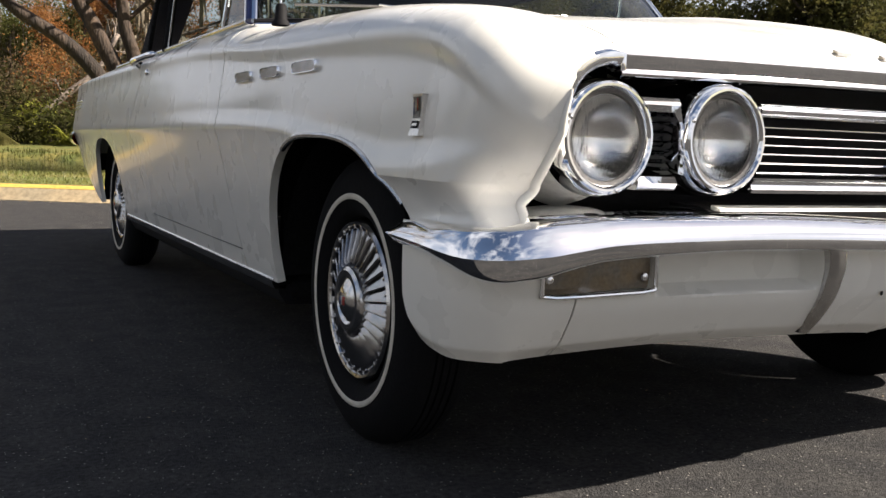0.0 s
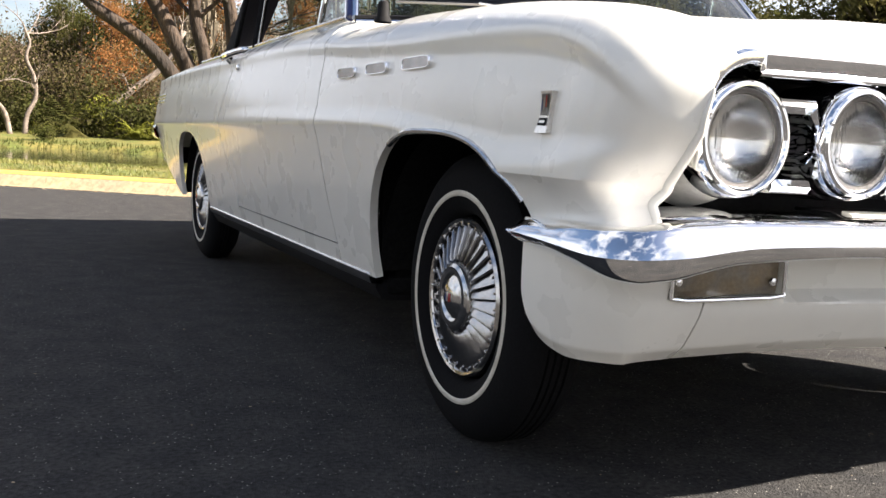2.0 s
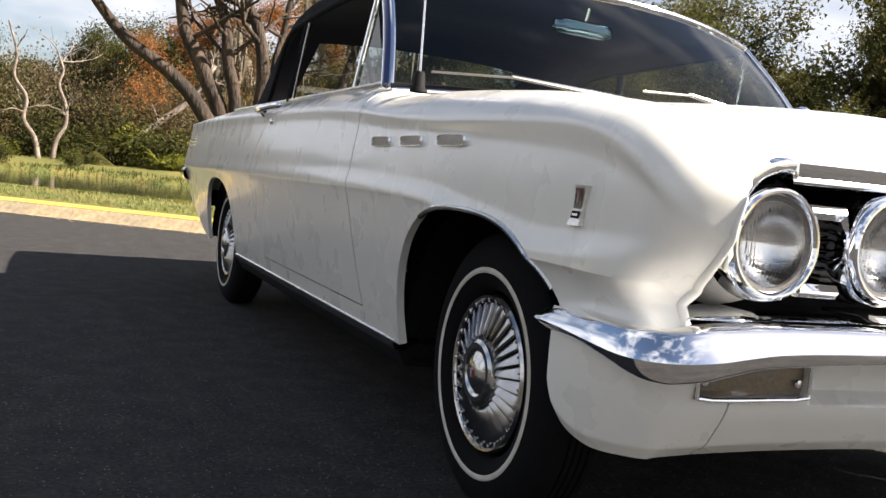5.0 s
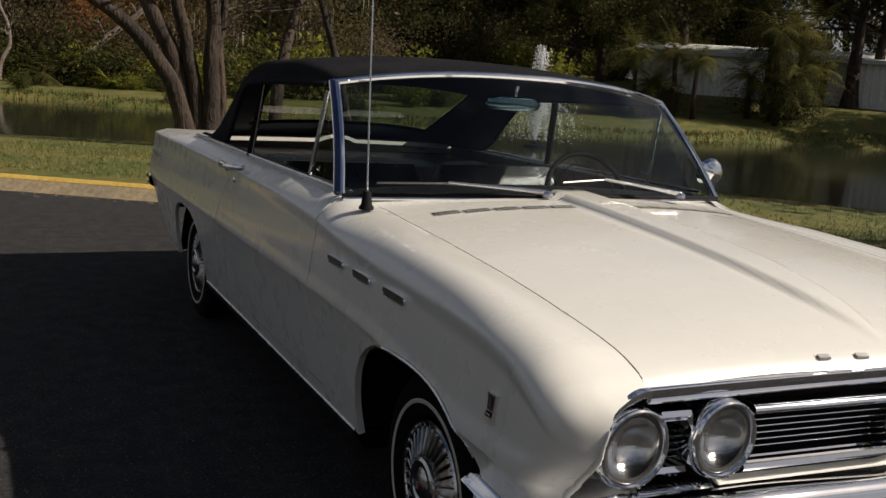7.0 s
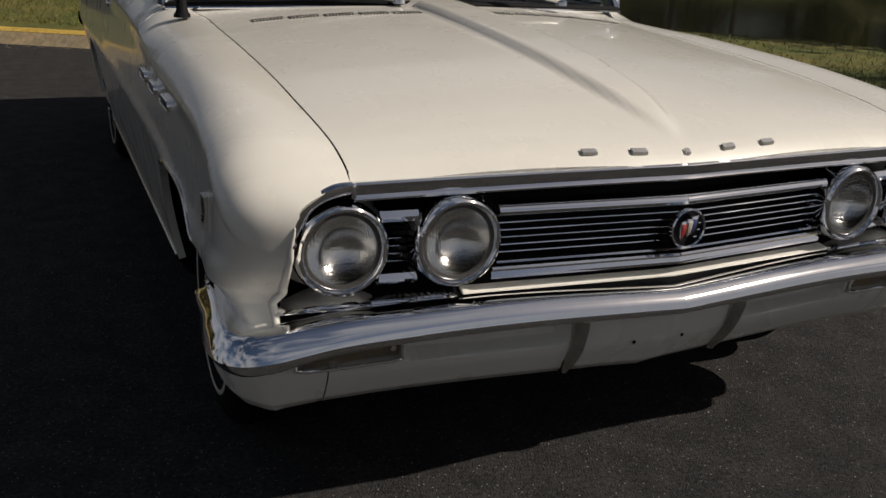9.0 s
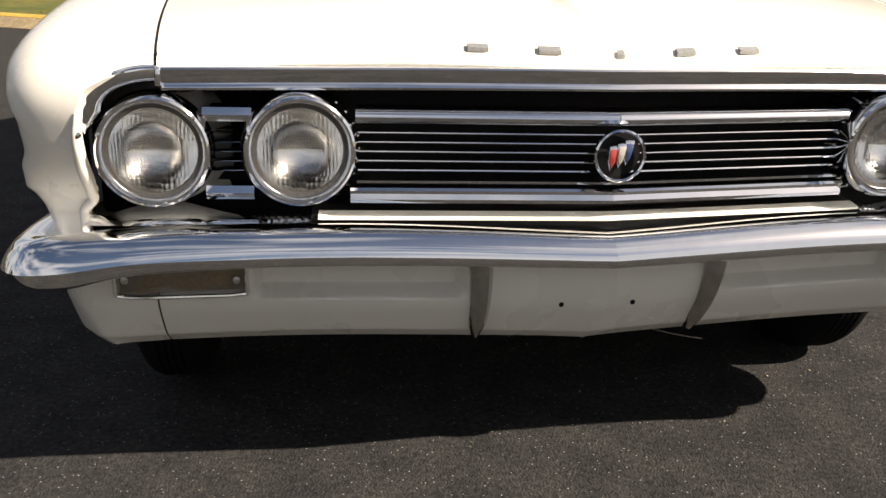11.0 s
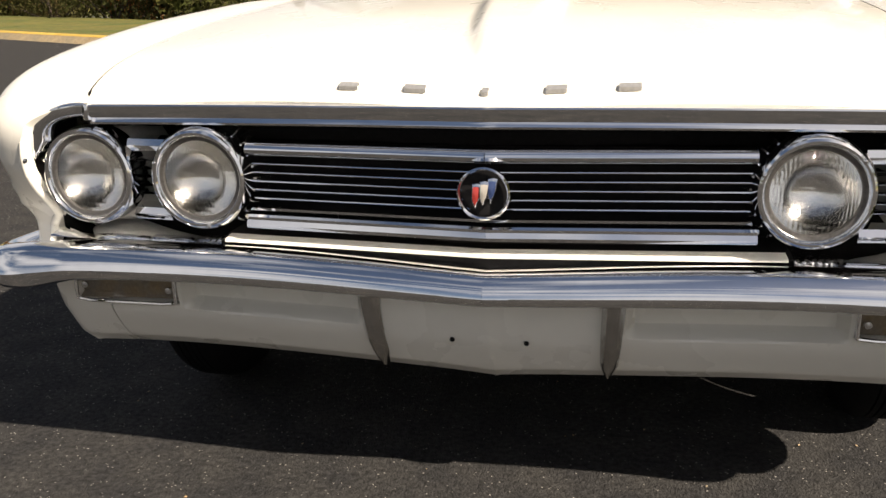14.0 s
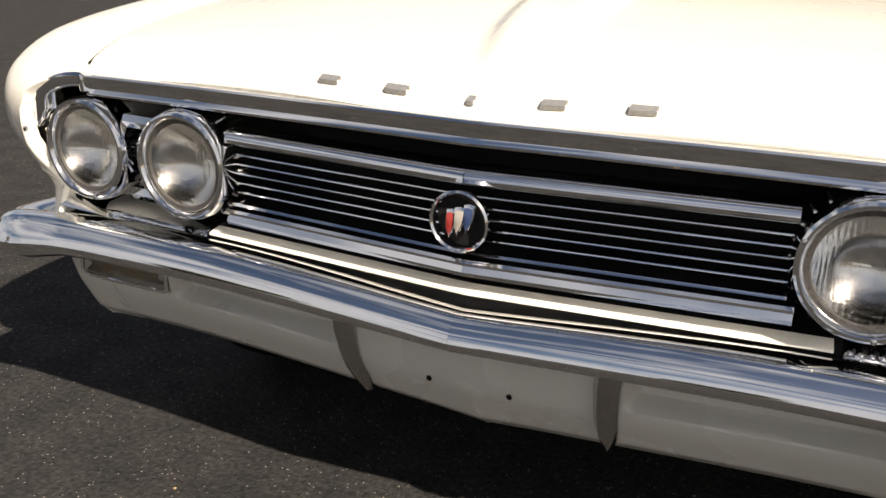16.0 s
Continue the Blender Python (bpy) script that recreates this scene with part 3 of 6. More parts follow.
def valance_point(a, w, off=0.0):
    """a: metres along from the middle; w: 0 at the top, 1 at the bottom."""
    x, y = float(np.interp(a, valong, vhalf[:, 0])), float(np.interp(a, valong, vhalf[:, 1]))
    i = min(int(np.searchsorted(valong, a)), len(valong) - 1)
    i = max(i, 1)
    d = vhalf[i] - vhalf[i - 1]
    n = np.array((d[1], -d[0])) / np.linalg.norm(d)
    top = 0.496
    bot = key(a, (0, 0.284), (0.10, 0.290), (0.4, 0.296), (0.75, 0.286), (vend - 0.09, 0.279), (vend - 0.055, 0.287), (vend - 0.028, 0.300), (vend - 0.011, 0.318), (vend, 0.350))
    z = top + (bot - top) * w
    o = key(z, (0.280, -0.076), (0.33, -0.039), (0.38, -0.011), (0.43, 0.0), (0.48, -0.002)) * key(a, (0.72, 1.0), (0.90, 0.60), (vend, 0.12)) + off
    o += -0.055 * max(0, (z - bot) < 0) - 0.012 * key(z - bot, (0.0, 1.0), (0.022, 0.0))
    e = lambda t, lo, hi, s: min(max((t - lo) / s, 0), 1) * min(max((hi - t) / s, 0), 1)
    o -= 0.036 * e(x, 0.222, 0.566, 0.014) * e(z, 0.388, 0.60, 0.016)
    o -= 0.030 * e(x, 0.572, 0.780, 0.004) * e(z, 0.397, 0.52, 0.004)
    return x + n[0] * o, y + n[1] * o, z


def valance_mid(u, v):
    s = 2 * u - 1
    x, y, z = valance_point(abs(s) * 0.716, v)
    return math.copysign(x, s), y, z


panel(valance_mid, 240, 60, 0.003).obj("front_valance", PAINT, car, "cream painted valance with pressed recesses")
both("valance_end", panel(lambda u, v: valance_point(0.719 + (vend - 0.719) * u, v), 60, 50, 0.003), PAINT)
# flat black discs paint the shade inside the plate's bolt holes
for x in (-0.063, 0.063):
    a = float(np.interp(abs(x), vhalf[:, 0], valong))
    p = valance_point(a, 0.579, 0.0012)
    Geo().lathe([(0.0, 0.0), (0.0045, 0.0)], 14, pose(math.copysign(p[0], x), p[1] - 0.002, p[2], 90, 0, 0)).obj("plate_hole", BLACK, car)

for side in (-1, 1):
    lens = Geo().grid([[(lambda p: (side * p[0], p[1], p[2]))(valance_point(float(np.interp(x, vhalf[:, 0], valong)), w, 0.020)) for x in np.linspace(0.577, 0.775, 20)] for w in np.linspace(0.212, 0.459, 8)])
    lamp = lens.obj("signal_lamp", SIGNAL, car, "smoked amber turn signal in a chrome frame")
    fr = Geo()
    rim = [(0.574, 0.15), (0.574, 0.463), (0.60, 0.476), (0.755, 0.476), (0.779, 0.463), (0.779, 0.15)]
    pp = []
    for (xa, wa), (xb, wb) in zip(rim, rim[1:]):
        for t in np.linspace(0, 1, 8)[:-1]:
            x, w = xa + (xb - xa) * t, wa + (wb - wa) * t
            q = valance_point(float(np.interp(x, vhalf[:, 0], valong)), w, 0)
            yy = float(np.interp(x, vhalf[:, 0], vhalf[:, 1]))
            pp.append((side * x, yy - 0.003, q[2]))
    fr.tube(pp, 0.0034, 8)
    fr.obj("signal_frame", CHROME, lamp)
    for x in (0.590, 0.764):
        Geo().lathe([(0.0, 0.004), (0.006, 0.003), (0.007, 0.0)], 12, pose(side * x, float(np.interp(x, vhalf[:, 0], vhalf[:, 1])) + 0.005, 0.422, 90, 0, 0)).obj("screw", STEEL, lamp)

# upright guards
for side in (-1, 1):
    x = 0.198
    y = float(np.interp(x, vhalf[:, 0], vhalf[:, 1]))
    rows2, sec2 = [], []
    for t in np.linspace(0, 1, 14):
        z = 0.462 - 0.162 * t
        o = key(z, (0.285, -0.084), (0.33, -0.047), (0.38, -0.016), (0.43, 0.0)) * -1
        rows2.append((x + 0.008 * (0.5 - t), y + o, z))
        wd = key(t, (0, 0.019), (0.8, 0.015), (1, 0.006))
        sec2.append([(-wd, 0.01), (-wd, -0.010), (-wd * 0.55, -0.021), (0.0, -0.024), (wd * 0.55, -0.021), (wd, -0.010), (wd, 0.01)])
    g = Geo().grid([[(side * (p[0] + a), p[1] + b, p[2]) for a, b in s] for p, s in zip(rows2, sec2)], cap=True)
    g.obj("bumper_guard", CHROME_WORN, car, "dull upright bumper guard")

# behind the bumper: ledge coloured black for its shaded gap, then the body-coloured strip
vx = np.linspace(0, 0.47, 25)
led = mirrored([(x, -0.675 + 0.085 * x, 0.522) for x in vx])
sweep(led, [[(-0.10, 0.012), (-0.02, 0.010), (0.004, 0.004), (0.006, -0.012), (-0.10, -0.03)]] * len(led)).obj("bumper_ledge", BLACK, car)
led = mirrored([(x, -0.692 + 0.085 * x, 0.530) for x in np.linspace(0, 0.46, 31)])
sweep(led, [[(-0.024, 0.005), (-0.003, 0.001), (0.000, -0.001), (0.000, -0.004), (-0.024, -0.004)]] * len(led), True, True).obj("filler_strip", PAINT, car, "cream painted strip above the bumper")

end_top = [(x, -0.690 + 0.085 * x, 0.524) for x in np.linspace(0.47, 0.815, 22)]
both("bumper_top_end", sweep(end_top, [[(-0.095, 0.006), (-0.060, 0.007), (-0.03, 0.006), (-0.005, 0.000), (0.004, -0.008), (-0.095, -0.03)]] * 22), CHROME, "chrome bumper top below the lamps")

# grille opening
grille = tagged(empty("grille", car), "chrome horizontal-bar grille in a black opening")
back = Geo()
bp = mirrored([(x, -0.52 + 0.02 * x, 0.63) for x in np.linspace(0, 0.80, 9)])
back.grid([[(x, y, 0.745) for x, y, _ in bp], [(x, y, 0.50) for x, y, _ in bp]])
back.grid([[(x, y - 0.14 + 0.05 * abs(x), 0.742) for x, y, _ in bp], [(x, y, 0.745) for x, y, _ in bp]])
back.grid([[(x, y, 0.50) for x, y, _ in bp], [(x, y - 0.12, 0.505) for x, y, _ in bp]])
back.obj("opening", BLACK, grille)
both("opening_side", Geo().grid([[(0.845, -0.45, z) for z in (0.45, 0.60, 0.75)], [(0.80, -0.60, z) for z in (0.45, 0.60, 0.75)]]), BLACK, "", grille)


def front_y(x, base=-0.700):
    return base + 0.085 * abs(x)


def bar(name, z0, z1, sec, mat, x1=0.392, base=-0.700, label=""):
    path = mirrored([(x, front_y(x, base), (z0 + z1) / 2) for x in np.linspace(0, x1, 22)])
    return sweep(path, [sec] * len(path), True, True).obj(name, mat, grille, label, 30)


h = 0.0132
bar("upper_bar", 0.680, 0.701, [(-0.035, h), (-0.014, h), (-0.006, h * 0.94), (0.001, h * 0.76), (0.006, h * 0.42), (0.008, 0.0), (0.006, -h * 0.42), (0.000, -h * 0.78), (-0.008, -h * 0.97), (-0.035, -h)], CHROME, 0.402)
bar("lower_bar", 0.556, 0.581, [(-0.035, 0.0125), (0.004, 0.0125), (0.008, 0.009), (0.0, 0.002), (0.004, -0.006), (0.002, -0.012), (-0.035, -0.0125)], CHROME, 0.410)
bar("lower_lip", 0.585, 0.592, [(-0.03, 0.003), (0.0, 0.003), (0.004, 0.0), (0.0, -0.003), (-0.03, -0.003)], CHROME, 0.400)
for k in range(5):
    z = 0.6635 - 0.0146 * k
    bar("slat", z - 0.002, z + 0.002, [(-0.006, 0.0019), (-0.002, 0.0019), (0.0, 0.0012), (0.0006, 0.0), (0.0, -0.0012), (-0.002, -0.0017), (-0.006, -0.0017)], CHROME, 0.398, -0.688)
for side in (-1, 1):
    def stub(z, hh, o, mat, name):
        P = [[(side * x, front_y(x, -0.694) + dy, z + dz) for dy, dz in ((0.04, hh), (o, hh), (o - 0.006, 0), (o, -hh), (0.04, -hh))] for x in (0.556, 0.575, 0.592, 0.610, 0.628)]
        Geo().grid(P, wrap_v=True, cap=True).obj(name, mat, grille)
    stub(0.690, 0.0105, 0.0, CHROME, "lamp_bar")
    stub(0.570, 0.0105, 0.0, CHROME, "lamp_bar")
    for k in range(5):
        stub(0.6635 - 0.0146 * k, 0.0024, 0.002, CHROME, "slat")
    # scalloped ends beside the inner lamp
    for k in range(9):
        a = radians(-52 + 13 * k)
        c = Geo().tube([(side * (0.485 - 0.089 * math.cos(a)), -0.655, 0.639 + 0.089 * math.sin(a)), (side * (0.485 - 0.097 * math.cos(a)), -0.640, 0.639 + 0.097 * math.sin(a))], 0.0022, 6)
        c.obj("scallop", STEEL, grille)

# round emblem with three small shields
emb = Geo().lathe([(0.0405, -0.006), (0.0415, 0.003), (0.039, 0.006), (0.0365, 0.003), (0.0365, -0.006)], 48, pose(0, -0.716, 0.637, 90, 0, 0))
emblem = emb.obj("emblem", CHROME, car, "round chrome ring emblem with three small shields")
# added black disc in place of the shaded grille seen through the ring
Geo().lathe([(0.0, 0.0), (0.037, 0.0)], 32, pose(0, -0.703, 0.637, 90, 0, 0)).obj("emblem_dark", BLACK, emblem)
for k, mat in ((-1, RED), (0, WHITE), (1, BLUE_ENAMEL)):
    out = [(-0.0078, 0.0185), (0.0, 0.0200), (0.0078, 0.0185), (0.0076, 0.004), (0.0060, -0.007), (0.0, -0.020), (-0.0060, -0.007), (-0.0076, 0.004)]
    for shape, s0, lift in ((CHROME, 1.0, 0.0), (mat, 0.78, 0.0022)):
        P = [[(k * 0.0122 + (a + 0.12 * b) * q * s0, -0.7165 - d - lift + 0.002 * abs(k), 0.637 + 0.0045 * k + b * q * s0) for a, b in out] for q, d in ((1.0, -0.004), (1.0, 0.002), (0.82, 0.0040), (0.02, 0.0050))]
        Geo().grid(P, wrap_v=True).obj("shield_edge" if shape is CHROME else "shield", shape, emblem)

# five small chrome bars where the maker's letters stand
for x0, x1 in ((-0.235, -0.204), (-0.128, -0.094), (-0.006, 0.004), (0.090, 0.121), (0.197, 0.230)):
    g = Geo()
    P = []
    for i in range(2):
        P.append([])
        for j in range(5):
            x = x0 + (x1 - x0) * j / 4
            y = front_edge(abs(x) / 0.7) + 0.014 + 0.010 * i
            P[-1].append((x, y, section(y, abs(x) / 0.7)[2] + 0.004))
    P = [[(x, y, z - 0.006) for x, y, z in P[0]], P[0], P[1], [(x, y, z - 0.006) for x, y, z in P[1]]]
    g.grid(P, cap=True)
    g.obj("nameplate_letter", SATIN, hood, "small chrome nameplate piece")

# chrome lip along the hood's front edge, and the brow round each outer lamp
lipp = mirrored([(x, -0.7045 + 0.046 * (x / 0.69) - 0.001, 0.748 - 0.006 * (x / 0.69) ** 2) for x in np.linspace(0, 0.682, 30)])
sweep(lipp, [[(-0.03, 0.019), (-0.002, 0.020), (0.003, 0.0185), (0.0045, 0.016), (0.0035, 0.012), (0.0, 0.003), (-0.003, -0.004), (-0.001, -0.008), (0.001, -0.011), (-0.001, -0.0145), (-0.008, -0.018), (-0.04, -0.019)]] * len(lipp)).obj("hood_lip", CHROME, car, "chrome moulding along the hood edge", 30)
brow = Geo()
P = []
for t in np.linspace(0, 1, 44):
    th = radians(97 - 116 * t)
    y = key(t, (0.0, -0.668), (0.25, -0.677), (0.5, -0.678), (0.75, -0.674), (1.0, -0.668))
    w = key(t, (0, 0.95), (0.45, 1.0), (0.75, 1.15), (0.92, 0.7), (1.0, 0.1))
    ring = [(0.003, 0.018), (0.002, 0.005), (-0.002, -0.001), (-0.012, -0.002), (-0.019, 0.002), (-0.023, 0.010), (-0.025, 0.030)]
    P.append([(0.699 + (0.098 + r * w) * math.cos(th), y + o, 0.690 + (0.0720 + r * w) * math.sin(th)) for r, o in ring])
brow.grid(P)
both("lamp_brow", brow, CHROME, "curved chrome brow round the outer headlamp", None, 40)
both("brow_joint", Geo().box(0.680, 0.690, -0.668, -0.640, 0.734, 0.762, 0.003), CHROME)
for side in (-1, 1):
    Geo().lathe([(0.0001, 0.004), (0.0045, 0.003), (0.0055, 0.0)], 14, pose(side * 0.797, -0.689, 0.668, 90, 0, 0)).obj("brow_screw", STEEL, car)


# rolled edge of the lamp opening
both("opening_edge", Geo().tube([section(front_edge(v), v) for v in np.linspace(1.36, 3.0, 70)], [key(q, (0, 0.002), (0.12, 0.006), (0.4, 0.008), (1, 0.006)) for q in np.linspace(0, 1, 70)], 12), PAINT)


# ---- headlamps ----
def fluted_lens(m, R=0.0668, n=150):
    """A domed round glass whose face is moulded in bands of upright flutes and slanted prisms."""
    rows = []
    for j in range(n + 1):
        rows.append([])
        for i in range(n + 1):
            u, v = 2 * i / n - 1, 2 * j / n - 1
            x, y = u * math.sqrt(1 - v * v / 2) * R, v * math.sqrt(1 - u * u / 2) * R
            r = math.hypot(x, y) / R
            band = 0 if y < -0.040 else 1 if y < -0.016 else 2 if y < 0.010 else 3 if y < 0.036 else 4
            pitch, depth, slant = ((0.0072, 0.0018, 0.02), (0.0056, 0.0015, -0.03), (0.0050, 0.0017, 0.03), (0.0056, 0.0015, -0.03), (0.0066, 0.0018, 0.04))[band]
            mid = (-0.052, -0.028, -0.003, 0.023, 0.050)[band]
            block = math.floor((x + 0.3) / 0.022 + band * 0.5) % 3 - 1
            h = 0.0185 * (1 - r * r) - (depth * abs(math.sin(math.pi * x / pitch)) + 0.0012 * abs(math.sin(math.pi * (y + 0.004 * block) / 0.0115)) * (band != 2) + slant * (y - mid) + 0.0007 * block * (band != 2)) * min(1, 6 * (1 - r))
            rows[-1].append(tuple(m @ Vector((x, y, h))))
    return Geo().grid(rows)


def headlamp(x, y, z, outer):
    m = pose(x, y, z, 90, 0, 0)
    lamp = empty("headlamp", car)
    lamp["label"] = "round sealed-beam headlamp in a chrome bezel"
    Geo().lathe([(0.0695, -0.006), (0.0705, 0.008), (0.0725, 0.0135), (0.0755, 0.0170), (0.0790, 0.0172), (0.0825, 0.0145), (0.0855, 0.0085), (0.0875, 0.0), (0.0885, -0.012), (0.0885, -0.03), (0.084, -0.05)], 72, m).obj("bezel", CHROME, lamp, "", 25)
    Geo().lathe([(0.0640, 0.0030), (0.0655, 0.0075), (0.0705, 0.0085), (0.0725, 0.004)], 60, m).obj("retaining_ring", DARK_STEEL, lamp, "dull dark retaining ring")
    fluted_lens(m).obj("lens", LENS, lamp, "moulded glass lens with fine flutes", 0).visible_shadow = False
    Geo().lathe([(max(0.0001, r), -0.040 * (1 - (r / 0.068) ** 2)) for r in np.linspace(0, 0.068, 16)], 64, m).obj("reflector", REFLECTOR, lamp)
    for a in (40, 160, 280):
        Geo().lathe([(0.0001, 0.003), (0.0032, 0.002), (0.0038, 0.0)], 10, m @ pose(0.0792 * math.cos(radians(a)), 0.0792 * math.sin(radians(a)), 0.017)).obj("screw", STEEL, lamp)
    prof = [(0.0855, -0.03), (0.0885, -0.042), (0.094, -0.062), (0.102, -0.086), (0.108, -0.11)] if outer else [(0.0855, -0.03), (0.0875, -0.045), (0.088, -0.09), (0.084, -0.15)]
    flute = 0.0 if outer else 0.0030
    shell = Geo().grid([[tuple(m @ Vector(((r + flute * abs(math.sin(20 * k))) * math.cos(k), (r + flute * abs(math.sin(20 * k))) * math.sin(k), hgt))) for k in np.arange(240) * math.pi / 120] for r, hgt in prof], wrap_v=True)
    shell.obj("lamp_shell", HOUSING if outer else CHROME, lamp, "grey painted lamp shell" if outer else "fluted chrome lamp shell")


for s in (-1, 1):
    headlamp(s * 0.700, -0.648, 0.637, True)
    headlamp(s * 0.485, -0.668, 0.640, False)



# ---- wheels ----
def wheel(x, y, side, z=0.296, steer=0.0):
    w = empty("wheel", car, pose(x, y, z, 0, 0, steer) @ pose(0, 0, 0, 0, 90 * side, 0))
    w["label"] = "narrow-whitewall tyre on a finned chrome wheel cover"
    prof = [(0.170, 0.040), (0.176, 0.058), (0.188, 0.070), (0.2075, 0.0765), (0.2085, 0.0775), (0.2195, 0.0778), (0.2205, 0.0768), (0.240, 0.0770), (0.262, 0.071), (0.280, 0.060), (0.292, 0.048), (0.2975, 0.034)]
    for k in range(4):
        c = 0.022 - 0.015 * k
        prof += [(0.298, c + 0.004), (0.2915, c + 0.0035), (0.2915, c - 0.0005), (0.2985, c - 0.001)]
    prof += [(0.297, -0.034), (0.290, -0.05), (0.262, -0.071), (0.21, -0.077), (0.17, -0.05)]
    Geo().lathe(prof, 80).obj("tyre", RUBBER, w, "", 40)
    Geo().lathe([(0.2080, 0.0772), (0.2095, 0.0790), (0.2185, 0.0792), (0.2200, 0.0774)], 96).obj("whitewall", WHITEWALL, w, "narrow cream whitewall band", 0)
    cap = Geo().lathe([(0.166, 0.050), (0.1655, 0.062), (0.161, 0.068), (0.155, 0.066), (0.151, 0.058), (0.146, 0.052), (0.120, 0.053), (0.095, 0.060), (0.080, 0.066), (0.073, 0.066), (0.0725, 0.074), (0.069, 0.084), (0.062, 0.089), (0.050, 0.0885), (0.044, 0.084), (0.040, 0.086), (0.028, 0.093), (0.012, 0.096), (0.0001, 0.0965)], 72)
    cap.obj("wheel_cover", CHROME_WORN, w, "finned chrome wheel cover with a raised hub", 30)
    st_ = 2 * math.pi / 30
    fin = Geo().grid([[(r * math.cos(q * st_), r * math.sin(q * st_), hh + up) for q, up in ((0.0, -0.010), (0.03, 0.0), (0.12, 0.0018), (0.30, 0.0010), (0.93, -0.0055), (1.0, -0.010))] for r, hh in ((0.0745, 0.070), (0.078, 0.0765), (0.084, 0.0775), (0.105, 0.0725), (0.130, 0.0660), (0.143, 0.0635), (0.147, 0.0610), (0.1485, 0.052))])
    for k in range(30):
        o = fin.obj("fin", BLADE_STEEL, w, "", 30) if k == 0 else new("fin", o.data)
        o.parent = w
        o.rotation_euler = (0, 0, k * 2 * math.pi / 30)
    Geo().lathe([(0.1475, 0.056), (0.148, 0.0605), (0.1575, 0.0635), (0.158, 0.056)], 72).obj("cover_groove", BLACK, w)
    tick = Geo().box(0.1470, 0.1590, -0.0028, 0.0028, 0.056, 0.0665, 0.001)
    for k in range(30):
        o = tick.obj("rim_rib", STEEL, w) if k == 0 else new("rim_rib", o.data)
        o.parent = w
        o.rotation_euler = (0, 0, (k + 0.5) * 2 * math.pi / 30)
    for k, mat in ((-1, RED), (0, WHITE), (1, BLUE_ENAMEL)):
        Geo().box(-0.009, 0.009, k * 0.008 - 0.0032, k * 0.008 + 0.0032, 0.095, 0.0985, 0.001).obj("hub_badge", mat, w)


for y in (-0.010, 2.845):
    wheel(-0.750, y, -1, steer=-1.2 if y < 1 else 0)
    wheel(0.750, y, 1, steer=-1.2 if y < 1 else 0)

